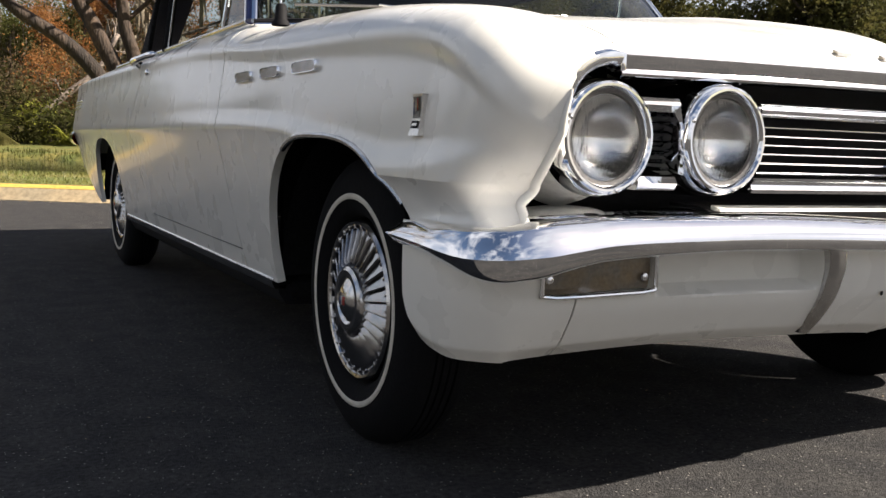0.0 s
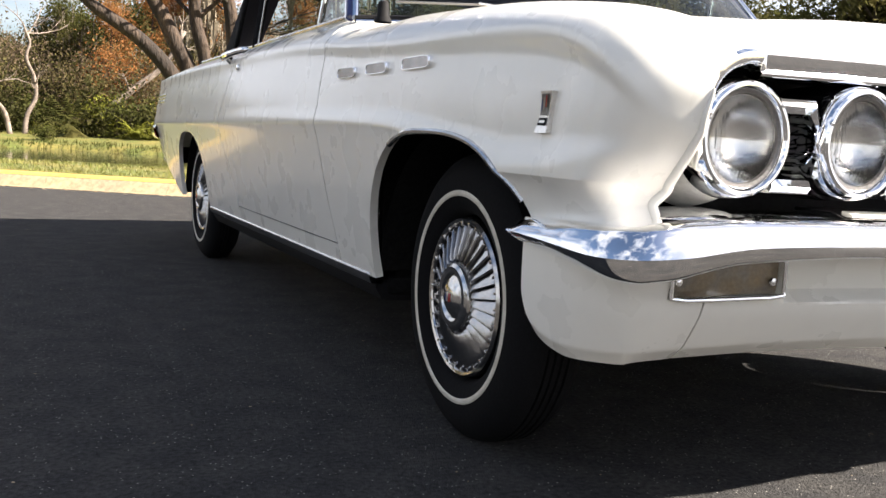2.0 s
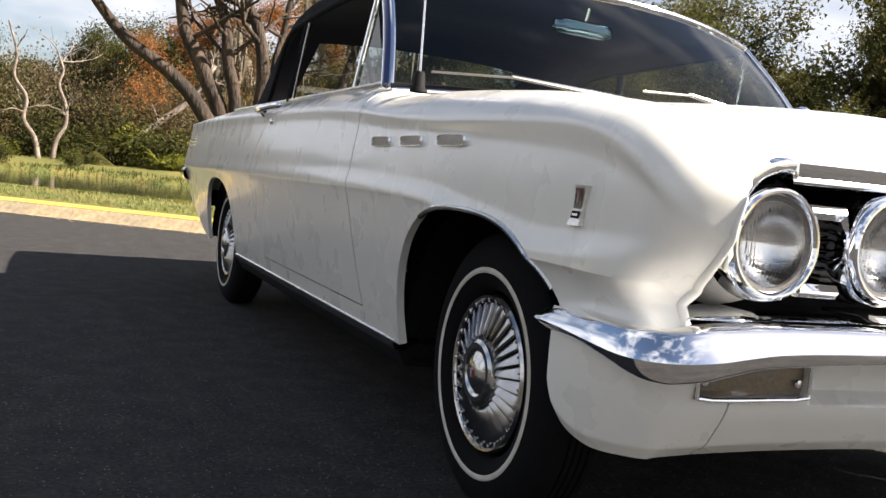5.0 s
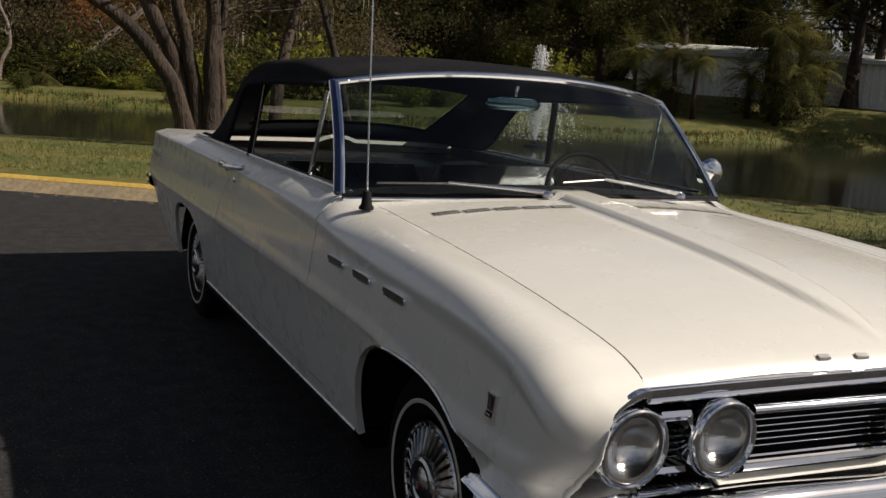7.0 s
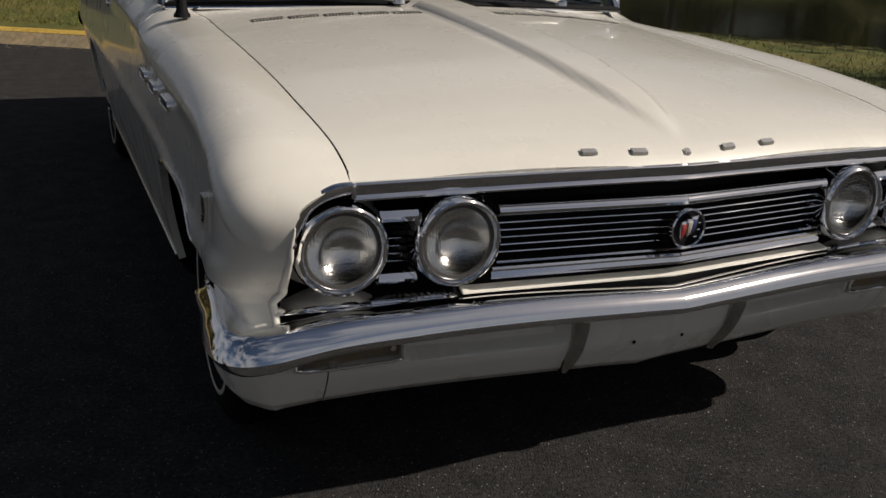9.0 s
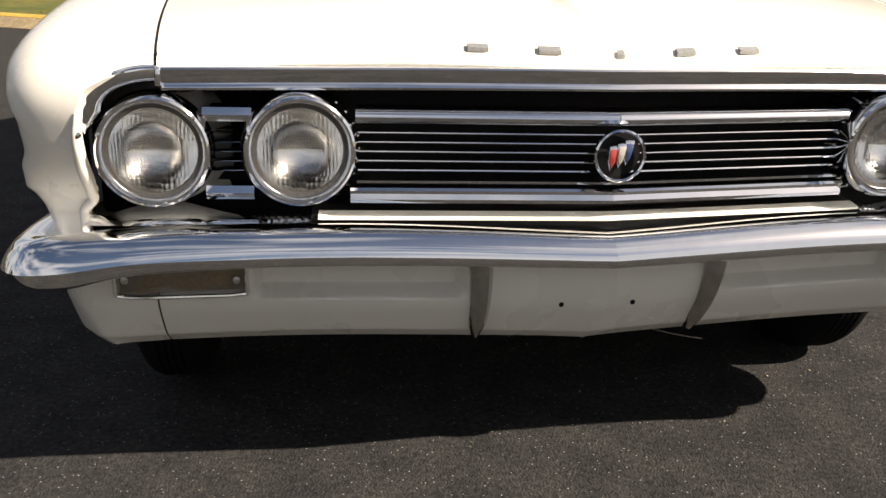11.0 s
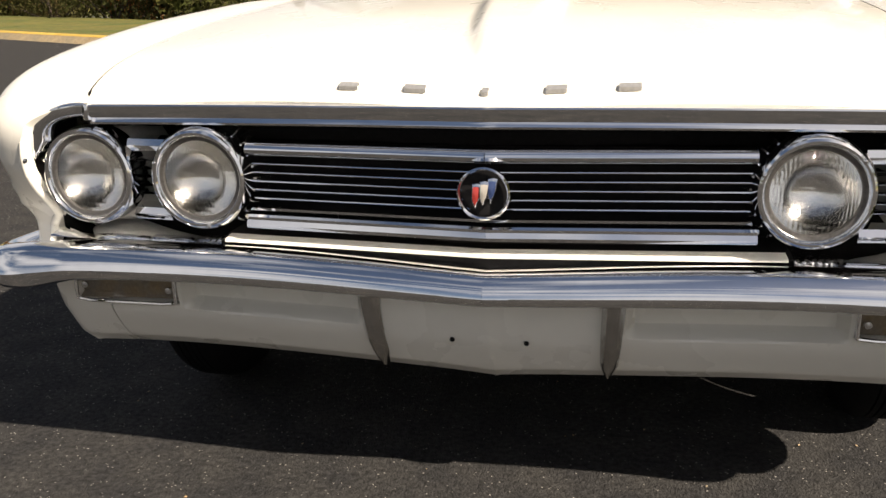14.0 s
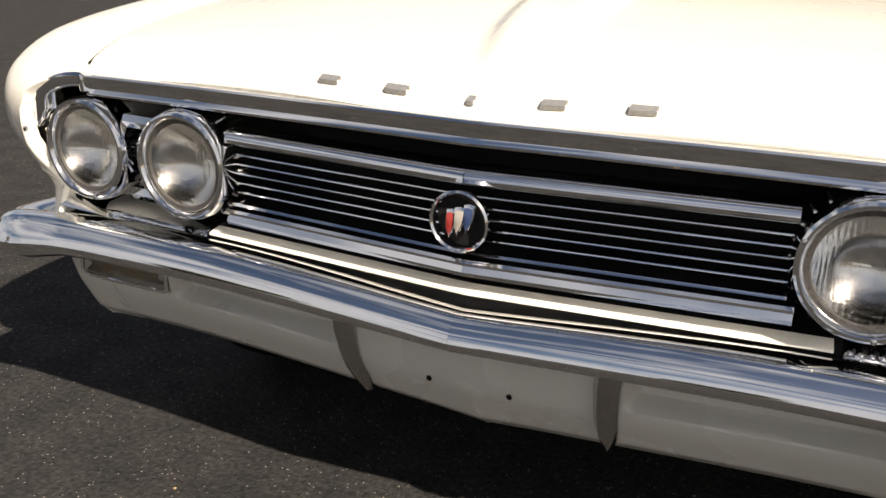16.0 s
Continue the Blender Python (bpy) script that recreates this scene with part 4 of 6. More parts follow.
# ---- side trim ----
for side in (-1, 1):
    for y0, y1 in ((0.030, 0.172), (0.262, 0.392), (0.476, 0.606)):
        ym = (y0 + y1) / 2
        vs = np.linspace(1.2, 2.0, 80)
        sec = np.array([section(ym, v) for v in vs])
        xx = float(np.interp(-0.772, -sec[:, 2], sec[:, 0]))
        P, inn = [], []
        L, H = (y1 - y0) / 2, 0.0135
        for t, d in ((1.0, -0.003), (1.0, 0.006), (0.97, 0.0095), (0.94, 0.0095), (0.92, 0.0080)):
            P.append([(side * (xx + d), ym + math.copysign(abs(math.cos(k)) ** 0.35, math.cos(k)) * (L - (1 - t) * 0.04), 0.772 + math.copysign(abs(math.sin(k)) ** 0.35, math.sin(k)) * (H - (1 - t) * 0.04)) for k in np.linspace(0, 2 * math.pi, 33)[:-1]])
        port = Geo().grid(P, wrap_v=True).obj("porthole", CHROME, car, "small chrome fender porthole")
        Geo().add(P[-1], [tuple(range(32))]).obj("porthole_face", CHROME_ROAD_DARK, port)
    # upright fender badge
    ym, zz = -0.430, np.linspace(0.632, 0.697, 14)
    P = []
    for z in zz:
        sec = np.array([section(ym, v) for v in np.linspace(1.2, 2.0, 60)])
        xx = float(np.interp(-z, -sec[:, 2], sec[:, 0]))
        t = (z - 0.632) / 0.065
        lean, wd = -0.012 * t, 0.016 + 0.003 * (2 * t - 1) ** 2
        bow = 0.010 * (1 - 4 * (t - 0.5) ** 2)
        P.append([(side * (xx - 0.004), ym + lean - wd, z), (side * (xx + 0.010 - bow * 0.4), ym + lean - wd * 0.9, z), (side * (xx + 0.010 - bow * 0.4), ym + lean, z), (side * (xx + 0.010 - bow * 0.4), ym + lean + wd * 0.9, z), (side * (xx - 0.004), ym + lean + wd, z)])
    badge = Geo().grid(P, cap=True).obj("fender_badge", SATIN, car, "upright chrome fender badge")

    def field(t0, t1, u0, u1, off):
        rows_b = []
        for t in np.linspace(t0, t1, 6):
            z = 0.632 + 0.065 * t
            x = float(np.interp(z, zz, [abs(r_[2][0]) for r_ in P])) + off
            rows_b.append([(side * x, ym - 0.012 * t + u * (0.016 + 0.003 * (2 * t - 1) ** 2), z) for u in (u0, (u0 + u1) / 2, u1)])
        return Geo().grid(rows_b)
    field(0.42, 0.93, -0.62, 0.70, 0.0012).obj("badge_field", DARK_STEEL, badge)
    field(0.18, 0.36, -0.70, 0.75, 0.0014).obj("badge_panel", BLACK, badge)
    field(0.24, 0.30, -0.45, 0.55, 0.0022).obj("badge_bar", SATIN, badge)
    for k, mat in ((0, BLUE_ENAMEL), (1, WHITE), (2, RED)):
        field(0.52 + 0.05 * k, 0.80 + 0.05 * k, 0.35 - 0.36 * k, 0.62 - 0.36 * k, 0.0024).obj("badge_shield", mat, badge)
    # door handle and lock
    sgn = side
    hx = section(1.95, 1.45)
    hz = hx[2]
    h0 = hx[0]
    hd = Geo()
    hd.tube(cat([(sgn * (h0 + 0.002), 1.76, hz + 0.012), (sgn * (h0 + 0.022), 1.80, hz + 0.010), (sgn * (h0 + 0.036), 1.90, hz + 0.004), (sgn * (h0 + 0.038), 2.00, hz), (sgn * (h0 + 0.028), 2.06, hz - 0.002)], 6), [0.006, 0.009, 0.011, 0.012, 0.012, 0.012, 0.012, 0.012, 0.012, 0.012, 0.012, 0.012, 0.0125, 0.013, 0.0135, 0.014, 0.0145, 0.015, 0.0155, 0.016, 0.0165, 0.017, 0.017, 0.016, 0.012], 10)
    hd.tube([(sgn * (h0 - 0.01), 2.02, hz - 0.03), (sgn * (h0 + 0.03), 2.02, hz)], [0.016, 0.012], 10)
    d_ob = door[1] if side < 0 else door[0]
    hd.obj("door_handle", CHROME, d_ob, "chrome door handle")
    Geo().lathe([(0.013, 0.0), (0.012, 0.006), (0.007, 0.010), (0.0001, 0.011)], 18, pose(sgn * section(1.86, 1.62)[0], 1.86, section(1.86, 1.62)[2], 0, 90 * sgn, 0)).obj("door_lock", CHROME, d_ob)
    # tail lamp and quarter trim
    Geo().lathe([(0.045, -0.10), (0.048, 0.0), (0.046, 0.02), (0.040, 0.028)], 28, pose(sgn * 0.855, 4.06, 0.60, -90, 0, 0)).obj("tail_lamp_shell", CHROME, car)
    Geo().lathe([(0.040, 0.028), (0.03, 0.045), (0.0001, 0.052)], 28, pose(sgn * 0.855, 4.06, 0.60, -90, 0, 0)).obj("tail_lamp_lens", TAIL_RED, car)
    for k in range(3):
        yv = np.linspace(3.62, 4.0, 10)
        pts = []
        for y in yv:
            sec = np.array([section(y, v) for v in np.linspace(1.2, 2.0, 60)])
            z = 0.765 + 0.018 * k
            pts.append((sgn * (float(np.interp(-z, -sec[:, 2], sec[:, 0])) + 0.002), y, z))
        Geo().tube(pts, 0.006, 6).obj("quarter_trim", CHROME_WORN, car)
# rear bumper
rb = mirrored(cat([(0, 4.16), (0.5, 4.15), (0.74, 4.12), (0.82, 4.06)], 8))
rb = np.array([(x, y, 0.46) for x, y in rb])[::-1]
sweep(rb, [[(-0.06, 0.05), (0.0, 0.05), (0.012, 0.01), (0.005, -0.03), (-0.02, -0.05), (-0.06, -0.05)]] * len(rb)).obj("rear_bumper", CHROME, car)


# ---- windscreen, top and cabin ----
def ws_bottom(s):
    return np.array((0.795 * s, 0.640 + 0.145 * abs(s) ** 2.2, 0.972 - 0.022 * s * s))


def ws_top(s):
    return np.array((0.722 * s, 0.995 + 0.085 * abs(s) ** 2.2, 1.352 - 0.062 * abs(s) ** 2.4))


def ws(s, t):
    p = ws_bottom(s) * (1 - t) + ws_top(s) * t
    p[1] -= 0.035 * math.sin(math.pi * t) * (1 - 0.4 * s * s)
    return p


S = np.linspace(-1, 1, 41)
screen = Geo().grid([[ws(s, t) for s in S] for t in np.linspace(0, 1, 13)]).obj("windscreen", GLASS, car, "curved clear windscreen")
screen.visible_shadow = False
Geo().tube([ws(s, 1.02) for s in S], 0.013, 10).obj("header_trim", CHROME, screen, "chrome moulding over the windscreen")
Geo().tube([ws(s, -0.015) + np.array((0, -0.002, -0.004)) for s in S], 0.010, 8).obj("screen_gasket", BLACK, screen)
Geo().tube([ws(s, -0.03) + np.array((0, -0.012, -0.008)) for s in S], 0.006, 8).obj("sill_trim", CHROME, screen)
for s in (-1, 1):
    T = np.linspace(-0.02, 1.03, 14)
    Geo().tube([ws(s, t) + np.array((s * 0.000, -0.004, 0)) for t in T], 0.009, 10).obj("pillar_trim", CHROME, screen)
    Geo().tube([ws(s, t) + np.array((s * 0.006, 0.018, 0)) for t in T], 0.013, 10).obj("pillar", BLUE, car, "dark blue windscreen pillar")
    Geo().tube([ws(s, t) + np.array((s * 0.010, 0.034, 0)) for t in T], 0.007, 8).obj("pillar_trim", CHROME, car)


def top_point(u, v, drop=0.0):
    """The canvas top: u from the header to the deck, v from -1 to 1 across."""
    y = 1.02 + 2.22 * u
    zc = key(y, (1.02, 1.366), (1.25, 1.398), (1.6, 1.418), (2.0, 1.415), (2.25, 1.385), (2.42, 1.33), (2.65, 1.225), (3.0, 1.065), (3.24, 0.962))
    w = key(y, (1.02, 0.738), (1.6, 0.752), (2.3, 0.745), (3.14, 0.715))
    ze = key(y, (1.02, 1.288), (1.5, 1.283), (2.10, 1.265), (2.25, 1.235), (2.34, 1.17), (2.62, 0.965), (3.14, 0.955))
    ze = min(ze, zc - 0.012)
    a = abs(v)
    sh = zc - 0.045
    if a < 0.62:
        x, z = 0.90 * w * a / 0.62, zc - 0.045 * (a / 0.62) ** 2.6
    elif a < 0.76:
        k = (a - 0.62) / 0.14 * math.pi / 2
        r = min(0.055, 0.6 * (sh - ze))
        x, z = 0.90 * w + (0.075 * w) * math.sin(k), sh - r * (1 - math.cos(k))
    else:
        k = (a - 0.76) / 0.24
        r = min(0.055, 0.6 * (sh - ze))
        x, z = 0.975 * w + 0.025 * w * k, sh - r + (ze - sh + r) * k
    yy = y + 0.085 * (x / w) ** 2 * key(y, (1.02, 1.0), (1.5, 0.0))
    ripple = 0.004 * math.sin(y * 9) * (1 - a)
    return math.copysign(x, v) * (1 - drop * 0.6), yy, z - drop * (1 if a < 0.76 else 0.2) + ripple


def top_grid(drop):
    nu, nv = 80, 70
    P = [[top_point(i / nu, 2 * j / nv - 1, drop) for j in range(nv + 1)] for i in range(nu + 1)]
    g = Geo()
    for row in P:
        g.v += [tuple(map(float, p)) for p in row]
    for i in range(nu):
        for j in range(nv):
            c = P[i][j]
            if abs(P[i][j][0] + P[i][j + 1][0]) / 2 < 0.54 and 2.46 < c[1] < 2.98:
                continue
            g.f.append((i * (nv + 1) + j, i * (nv + 1) + j + 1, (i + 1) * (nv + 1) + j + 1, (i + 1) * (nv + 1) + j))
    return g


canvas = top_grid(0.0).obj("canvas_top", FABRIC, car, "raised black canvas convertible top", 60)
top_grid(0.018).obj("top_lining", LINING, canvas, "dark navy headlining", 60)
rear_pane = Geo().grid([[(x, y, top_point((y - 1.02) / 2.22, 0)[2] - 0.005 - 0.02 * x * x) for x in np.linspace(-0.56, 0.56, 9)] for y in np.linspace(2.45, 3.0, 9)])
rear_pane.obj("rear_window", GLASS, canvas, "clear rear window").visible_shadow = False
for s in (-1, 1):
    # bows and seams over the side windows
    Geo().tube([top_point(u, s * 1.0) for u in np.linspace(0.02, 1, 40)], 0.010, 8).obj("top_edge", FABRIC, canvas)
    gl = Geo().grid([[(s * (0.772 - 0.10 * (z - 0.95)), key(z, (0.95, 0.90), (1.27, 1.14)) * (1 - q) + key(z, (0.95, 1.183), (1.27, 1.145)) * q, z) for q in np.linspace(0, 1, 6)] for z in np.linspace(0.948, 1.225, 8)])
    gl.obj("vent_window", GLASS, car, "small clear vent window").visible_shadow = False
    Geo().tube([(s * 0.774, 1.185, 0.95), (s * 0.745, 1.105, 1.268)], 0.008, 8).obj("vent_window_post", CHROME, car)
    Geo().tube([(s * 0.778, 2.00, 0.95), (s * 0.748, 1.93, 1.262)], 0.016, 8).obj("window_post", FABRIC, car)
    Geo().tube([(s * 0.776, 1.975, 0.95), (s * 0.750, 1.905, 1.262)], 0.004, 8).obj("window_edge", CHROME_WORN, car)
    Geo().tube([(s * 0.782, y, 0.955) for y in np.linspace(0.86, 3.1, 24)], 0.008, 8).obj("belt_moulding", CHROME_WORN, car)
    Geo().box(s * 0.74 - 0.02, s * 0.74 + 0.02, 0.86, 3.0, 0.35, 0.951, 0.012).obj("door_trim_panel", VINYL, car)
    Geo().tube([(s * 0.755, 1.16, 0.985), (s * 0.735, 1.19, 1.0), (s * 0.73, 1.21, 0.975)], 0.005, 6).obj("vent_latch", CHROME, car)

# dashboard, wheel, seats, mirror
Geo().grid([[(x, y, z - 0.03 * (x / 0.75) ** 2) for x in np.linspace(-0.75, 0.75, 21)] for y, z in ((0.62, 0.935), (0.75, 0.955), (0.92, 0.965), (1.02, 0.955), (1.06, 0.92), (1.05, 0.80), (0.98, 0.66))]).obj("dashboard", VINYL, car, "black padded dashboard")
sw = pose(0.425, 1.13, 0.885, 66, 0, 0)
st = Geo().lathe([(0.2 + 0.011 * math.cos(k), 0.011 * math.sin(k)) for k in np.linspace(0, 2 * math.pi, 13)], 56, sw)
steer = st.obj("steering_wheel", BLACK, car, "thin black steering wheel")
Geo().tube([tuple(sw @ Vector((-0.2, 0, 0))), tuple(sw @ Vector((0, -0.01, -0.03))), tuple(sw @ Vector((0.2, 0, 0)))], 0.011, 8).obj("spoke", CHROME, steer)
Geo().lathe([(0.16, -0.005), (0.157, 0.0), (0.154, -0.005)], 40, sw).obj("horn_ring", CHROME, steer)
Geo().tube([tuple(sw @ Vector((0, 0, 0))), (0.40, 0.90, 0.78)], 0.025, 10).obj("column", BLACK, steer)
for sx in (-0.37, 0.37):
    P = []
    for i, t in enumerate(np.linspace(0, 1, 14)):
        z, y = 0.50 + 0.45 * t, 1.72 + 0.10 * t
        th = 0.075 * (1 - max(0, t - 0.85) * 4)
        w = 0.335 * (1 - 0.10 * max(0, t - 0.8) * 5)
        ring = []
        for k in np.linspace(0, 2 * math.pi, 61)[:-1]:
            c, s = math.cos(k), math.sin(k)
            x = w * math.copysign(abs(c) ** 0.4, c)
            d = th * math.copysign(abs(s) ** 0.5, s)
            d *= 1 + (0.10 * math.cos(x * 42) if t > 0.1 else 0)
            ring.append((sx + x, y + d, z))
        P.append(ring)
    seat = Geo().grid(P, wrap_v=True, cap=True).obj("front_seat", VINYL, car, "black pleated vinyl bucket seat")
    Geo().box(sx - 0.33, sx + 0.33, 1.22, 1.74, 0.36, 0.54, 0.06).obj("cushion", VINYL, seat)
    Geo().box(sx - 0.30, sx + 0.30, 1.645, 1.66, 0.62, 0.84, 0.006).obj("backrest_insert", SILVER_VINYL, seat, "shiny silver pleated insert")
Geo().box(-0.66, 0.66, 2.28, 2.42, 0.45, 0.90, 0.05).obj("rear_seat", VINYL, car)
Geo().box(-0.70, 0.70, 2.42, 3.02, 0.86, 0.90, 0.02).obj("parcel_shelf", VINYL, car)
mir = Geo()
P = []
for d, s in ((0.0, 0.86), (-0.006, 1.0), (-0.022, 1.0), (-0.034, 0.85), (-0.040, 0.5)):
    P.append([(0.0 + 0.118 * s * math.copysign(abs(math.cos(k)) ** 0.5, math.cos(k)), 1.10 + d, 1.262 + 0.028 * s * math.copysign(abs(math.sin(k)) ** 0.6, math.sin(k))) for k in np.linspace(0, 2 * math.pi, 41)[:-1]])
mirror = mir.grid(P, wrap_v=True, cap=True).obj("interior_mirror", MIRROR, car, "interior rear-view mirror")
Geo().tube([(0, 1.08, 1.27), (0, 1.06, 1.33)], 0.008, 8).obj("mirror_stalk", CHROME, mirror)

# outside mirror on the driver's side
om = Geo().lathe([(0.0001, -0.045), (0.03, -0.040), (0.052, -0.022), (0.058, 0.0), (0.054, 0.004), (0.0001, 0.004)], 28, pose(0.855, 0.90, 1.035, -80, 0, -12)).obj("door_mirror", CHROME, car, "round chrome door mirror")
Geo().tube(cat([(0.86, 0.90, 1.00), (0.872, 0.895, 0.965), (0.868, 0.89, 0.93), (0.862, 0.885, 0.905)], 4), [0.009, 0.008, 0.008, 0.008, 0.008, 0.008, 0.008, 0.009, 0.01, 0.012, 0.014, 0.018, 0.022], 10).obj("mirror_arm", CHROME, om)

# aerial
Geo().lathe([(0.024, 0.0), (0.023, 0.008), (0.017, 0.016), (0.014, 0.05), (0.010, 0.056), (0.0001, 0.057)], 20, pose(-0.770, 0.63, 0.918)).obj("aerial_base", BLACK, car)
Geo().tube([(-0.770, 0.63, 0.965), (-0.770, 0.655, 1.35), (-0.770, 0.68, 1.85)], [0.0034, 0.0027, 0.0017], 8).obj("aerial_mast", STEEL, car, "tall thin aerial")

# wipers
for px, tip, mid in ((-0.125, (-0.70, 0.735, 0.982), (-0.48, 0.672, 0.985)), (0.455, (-0.06, 0.625, 1.005), (0.12, 0.64, 1.01))):
    piv = np.array((px, 0.605, 0.965))
    mid = np.array(mid) + (0, -0.02, 0.012)
    wp = Geo().lathe([(0.022, 0.0), (0.021, 0.012), (0.012, 0.020), (0.0001, 0.021)], 18, pose(*piv)).obj("wiper", CHROME, car, "chrome windscreen wiper")
    Geo().tube([piv + (0, 0, 0.014), piv * 0.65 + mid * 0.35 + (0, -0.004, 0.012), mid + (0, 0, 0.006)], [0.010, 0.007, 0.004], 8).obj("wiper_arm", CHROME_WORN, wp)
    Geo().tube([np.array(tip) + (0, -0.014, 0.008), mid + (0, 0.002, 0.002), piv * 0.55 + mid * 0.45 + (0, 0.012, 0.008)], 0.0038, 6).obj("wiper_blade", DARK_STEEL, wp)


# ---- ground, road, kerb, pond ----
ASPHALT = material("asphalt", (0.030, 0.030, 0.031), 0.95, vary=0.45, scale=9, color2=(0.043, 0.042, 0.041), bump=0.55, bump_scale=190, spec=0.15)
an, al = ASPHALT.node_tree.nodes, ASPHALT.node_tree.links
av = an.new("ShaderNodeTexVoronoi")
av.inputs["Scale"].default_value = 130
ar = an.new("ShaderNodeValToRGB")
ar.color_ramp.elements[0].position, ar.color_ramp.elements[1].position = 0.10, 0.26
ar.color_ramp.elements[0].color, ar.color_ramp.elements[1].color = (1, 1, 1, 1), (0, 0, 0, 1)
aw = an.new("ShaderNodeTexWhiteNoise")
ag = an.new("ShaderNodeMath")
ag.operation, ag.inputs[1].default_value = "GREATER_THAN", 0.86
am = an.new("ShaderNodeMath")
am.operation = "MULTIPLY"
ax_ = an.new("ShaderNodeMixRGB")
ax_.inputs["Color2"].default_value = (0.38, 0.36, 0.34, 1)
at = [q for q in an if q.type == "TEX_COORD"][0]
al.new(at.outputs["Object"], av.inputs["Vector"])
al.new(av.outputs["Distance"], ar.inputs["Fac"])
al.new(av.outputs["Position"], aw.inputs["Vector"])
al.new(aw.outputs["Value"], ag.inputs[0])
al.new(ar.outputs["Color"], am.inputs[0])
al.new(ag.outputs["Value"], am.inputs[1])
al.new(am.outputs["Value"], ax_.inputs["Fac"])
pb = an["Principled BSDF"]
al.new(pb.inputs["Base Color"].links[0].from_socket, ax_.inputs["Color1"])
al.new(ax_.outputs["Color"], pb.inputs["Base Color"])
GRASS = material("mown_grass", (0.075, 0.092, 0.012), 0.85, vary=0.4, scale=0.9, color2=(0.140, 0.120, 0.022), bump=0.6, bump_scale=55)
BLADE = material("grass_blades", (0.085, 0.11, 0.014), 0.6, vary=0.4, scale=1.2, color2=(0.14, 0.125, 0.022))
KERB = material("painted_concrete", (0.34, 0.26, 0.15), 0.8, vary=0.25, scale=2.5, color2=(0.27, 0.22, 0.14), bump=0.25, bump_scale=70, per_object=0.06)
WATER = material("pond_water", (0.020, 0.022, 0.016), 0.08, bump=0.10, bump_scale=3.5, spec=0.5)
BARK = material("grey_bark", (0.070, 0.047, 0.032), 0.9, vary=0.5, scale=4, color2=(0.020, 0.014, 0.010), bump=1.0, bump_scale=22)
[q for q in BARK.node_tree.nodes if q.type == "BUMP"][0].inputs["Distance"].default_value = 0.05
bn, bl = BARK.node_tree.nodes, BARK.node_tree.links
bmap = bn.new("ShaderNodeMapping")
bmap.inputs["Scale"].default_value = (1.0, 1.0, 0.28)
bl.new([q for q in bn if q.type == "TEX_COORD"][0].outputs["Object"], bmap.inputs["Vector"])
for q in [q for q in bn if q.type == "TEX_NOISE"]:
    bl.new(bmap.outputs["Vector"], q.inputs["Vector"])
DEADWOOD = material("pale_dead_wood", (0.24, 0.195, 0.16), 0.85, vary=0.4, scale=3, color2=(0.12, 0.095, 0.075), bump=0.6, bump_scale=25)


def leaf(name, a, b):
    m = material(name, a, 0.75, vary=0.30, scale=0.5, color2=b, spec=0.12, per_object=0.18)
    n, l = m.node_tree.nodes, m.node_tree.links
    pr, out = n["Principled BSDF"], [q for q in n if q.type == "OUTPUT_MATERIAL"][0]
    tr, mx = n.new("ShaderNodeBsdfTranslucent"), n.new("ShaderNodeMixShader")
    mx.inputs["Fac"].default_value = 0.42
    l.new(pr.inputs["Base Color"].links[0].from_socket, tr.inputs["Color"])
    l.new(pr.outputs["BSDF"], mx.inputs[1])
    l.new(tr.outputs["BSDF"], mx.inputs[2])
    l.new(mx.outputs["Shader"], out.inputs["Surface"])
    return m


LEAF_GREEN = leaf("green_leaves", (0.060, 0.070, 0.018), (0.090, 0.082, 0.025))
LEAF_DARK = leaf("dark_leaves", (0.036, 0.043, 0.014), (0.062, 0.058, 0.018))
LEAF_PALM = leaf("palm_fronds", (0.075, 0.082, 0.020), (0.150, 0.130, 0.030))
LEAF_OAK = leaf("oak_leaves", (0.055, 0.060, 0.018), (0.095, 0.085, 0.028))
LEAF_RUST = leaf("rusty_leaves", (0.310, 0.120, 0.036), (0.230, 0.120, 0.046))
LEAF_GREY = leaf("greyish_leaves", (0.170, 0.125, 0.085), (0.115, 0.095, 0.055))
LEAF_OLIVE = leaf("olive_leaves", (0.105, 0.102, 0.034), (0.155, 0.118, 0.055))
LEAF_LIME = leaf("yellow_green_leaves", (0.210, 0.215, 0.030), (0.150, 0.160, 0.030))
MOSS = material("hanging_moss", (0.210, 0.180, 0.130), 0.9, vary=0.3, scale=3, color2=(0.14, 0.115, 0.08))

K0, KA, KN = np.array((-0.35, 7.15)), np.array((0.866, -0.5)), np.array((0.5, 0.866))


K_BEND, K_RADIUS, K_TURN = 1.6, 5.5, radians(38)


def kerb_at(a):
    """The kerb's line: straight, then bending towards the car; the place and heading a metres along it."""
    if a <= K_BEND:
        return K0 + KA * a, -radians(30)
    w = min((a - K_BEND) / K_RADIUS, K_TURN)
    p = K0 + KA * K_BEND + K_RADIUS * (KA * math.sin(w) - KN * (1 - math.cos(w)))
    h = -radians(30) - w
    return p + np.array((math.cos(h), math.sin(h))) * max(0.0, a - K_BEND - K_RADIUS * K_TURN), h


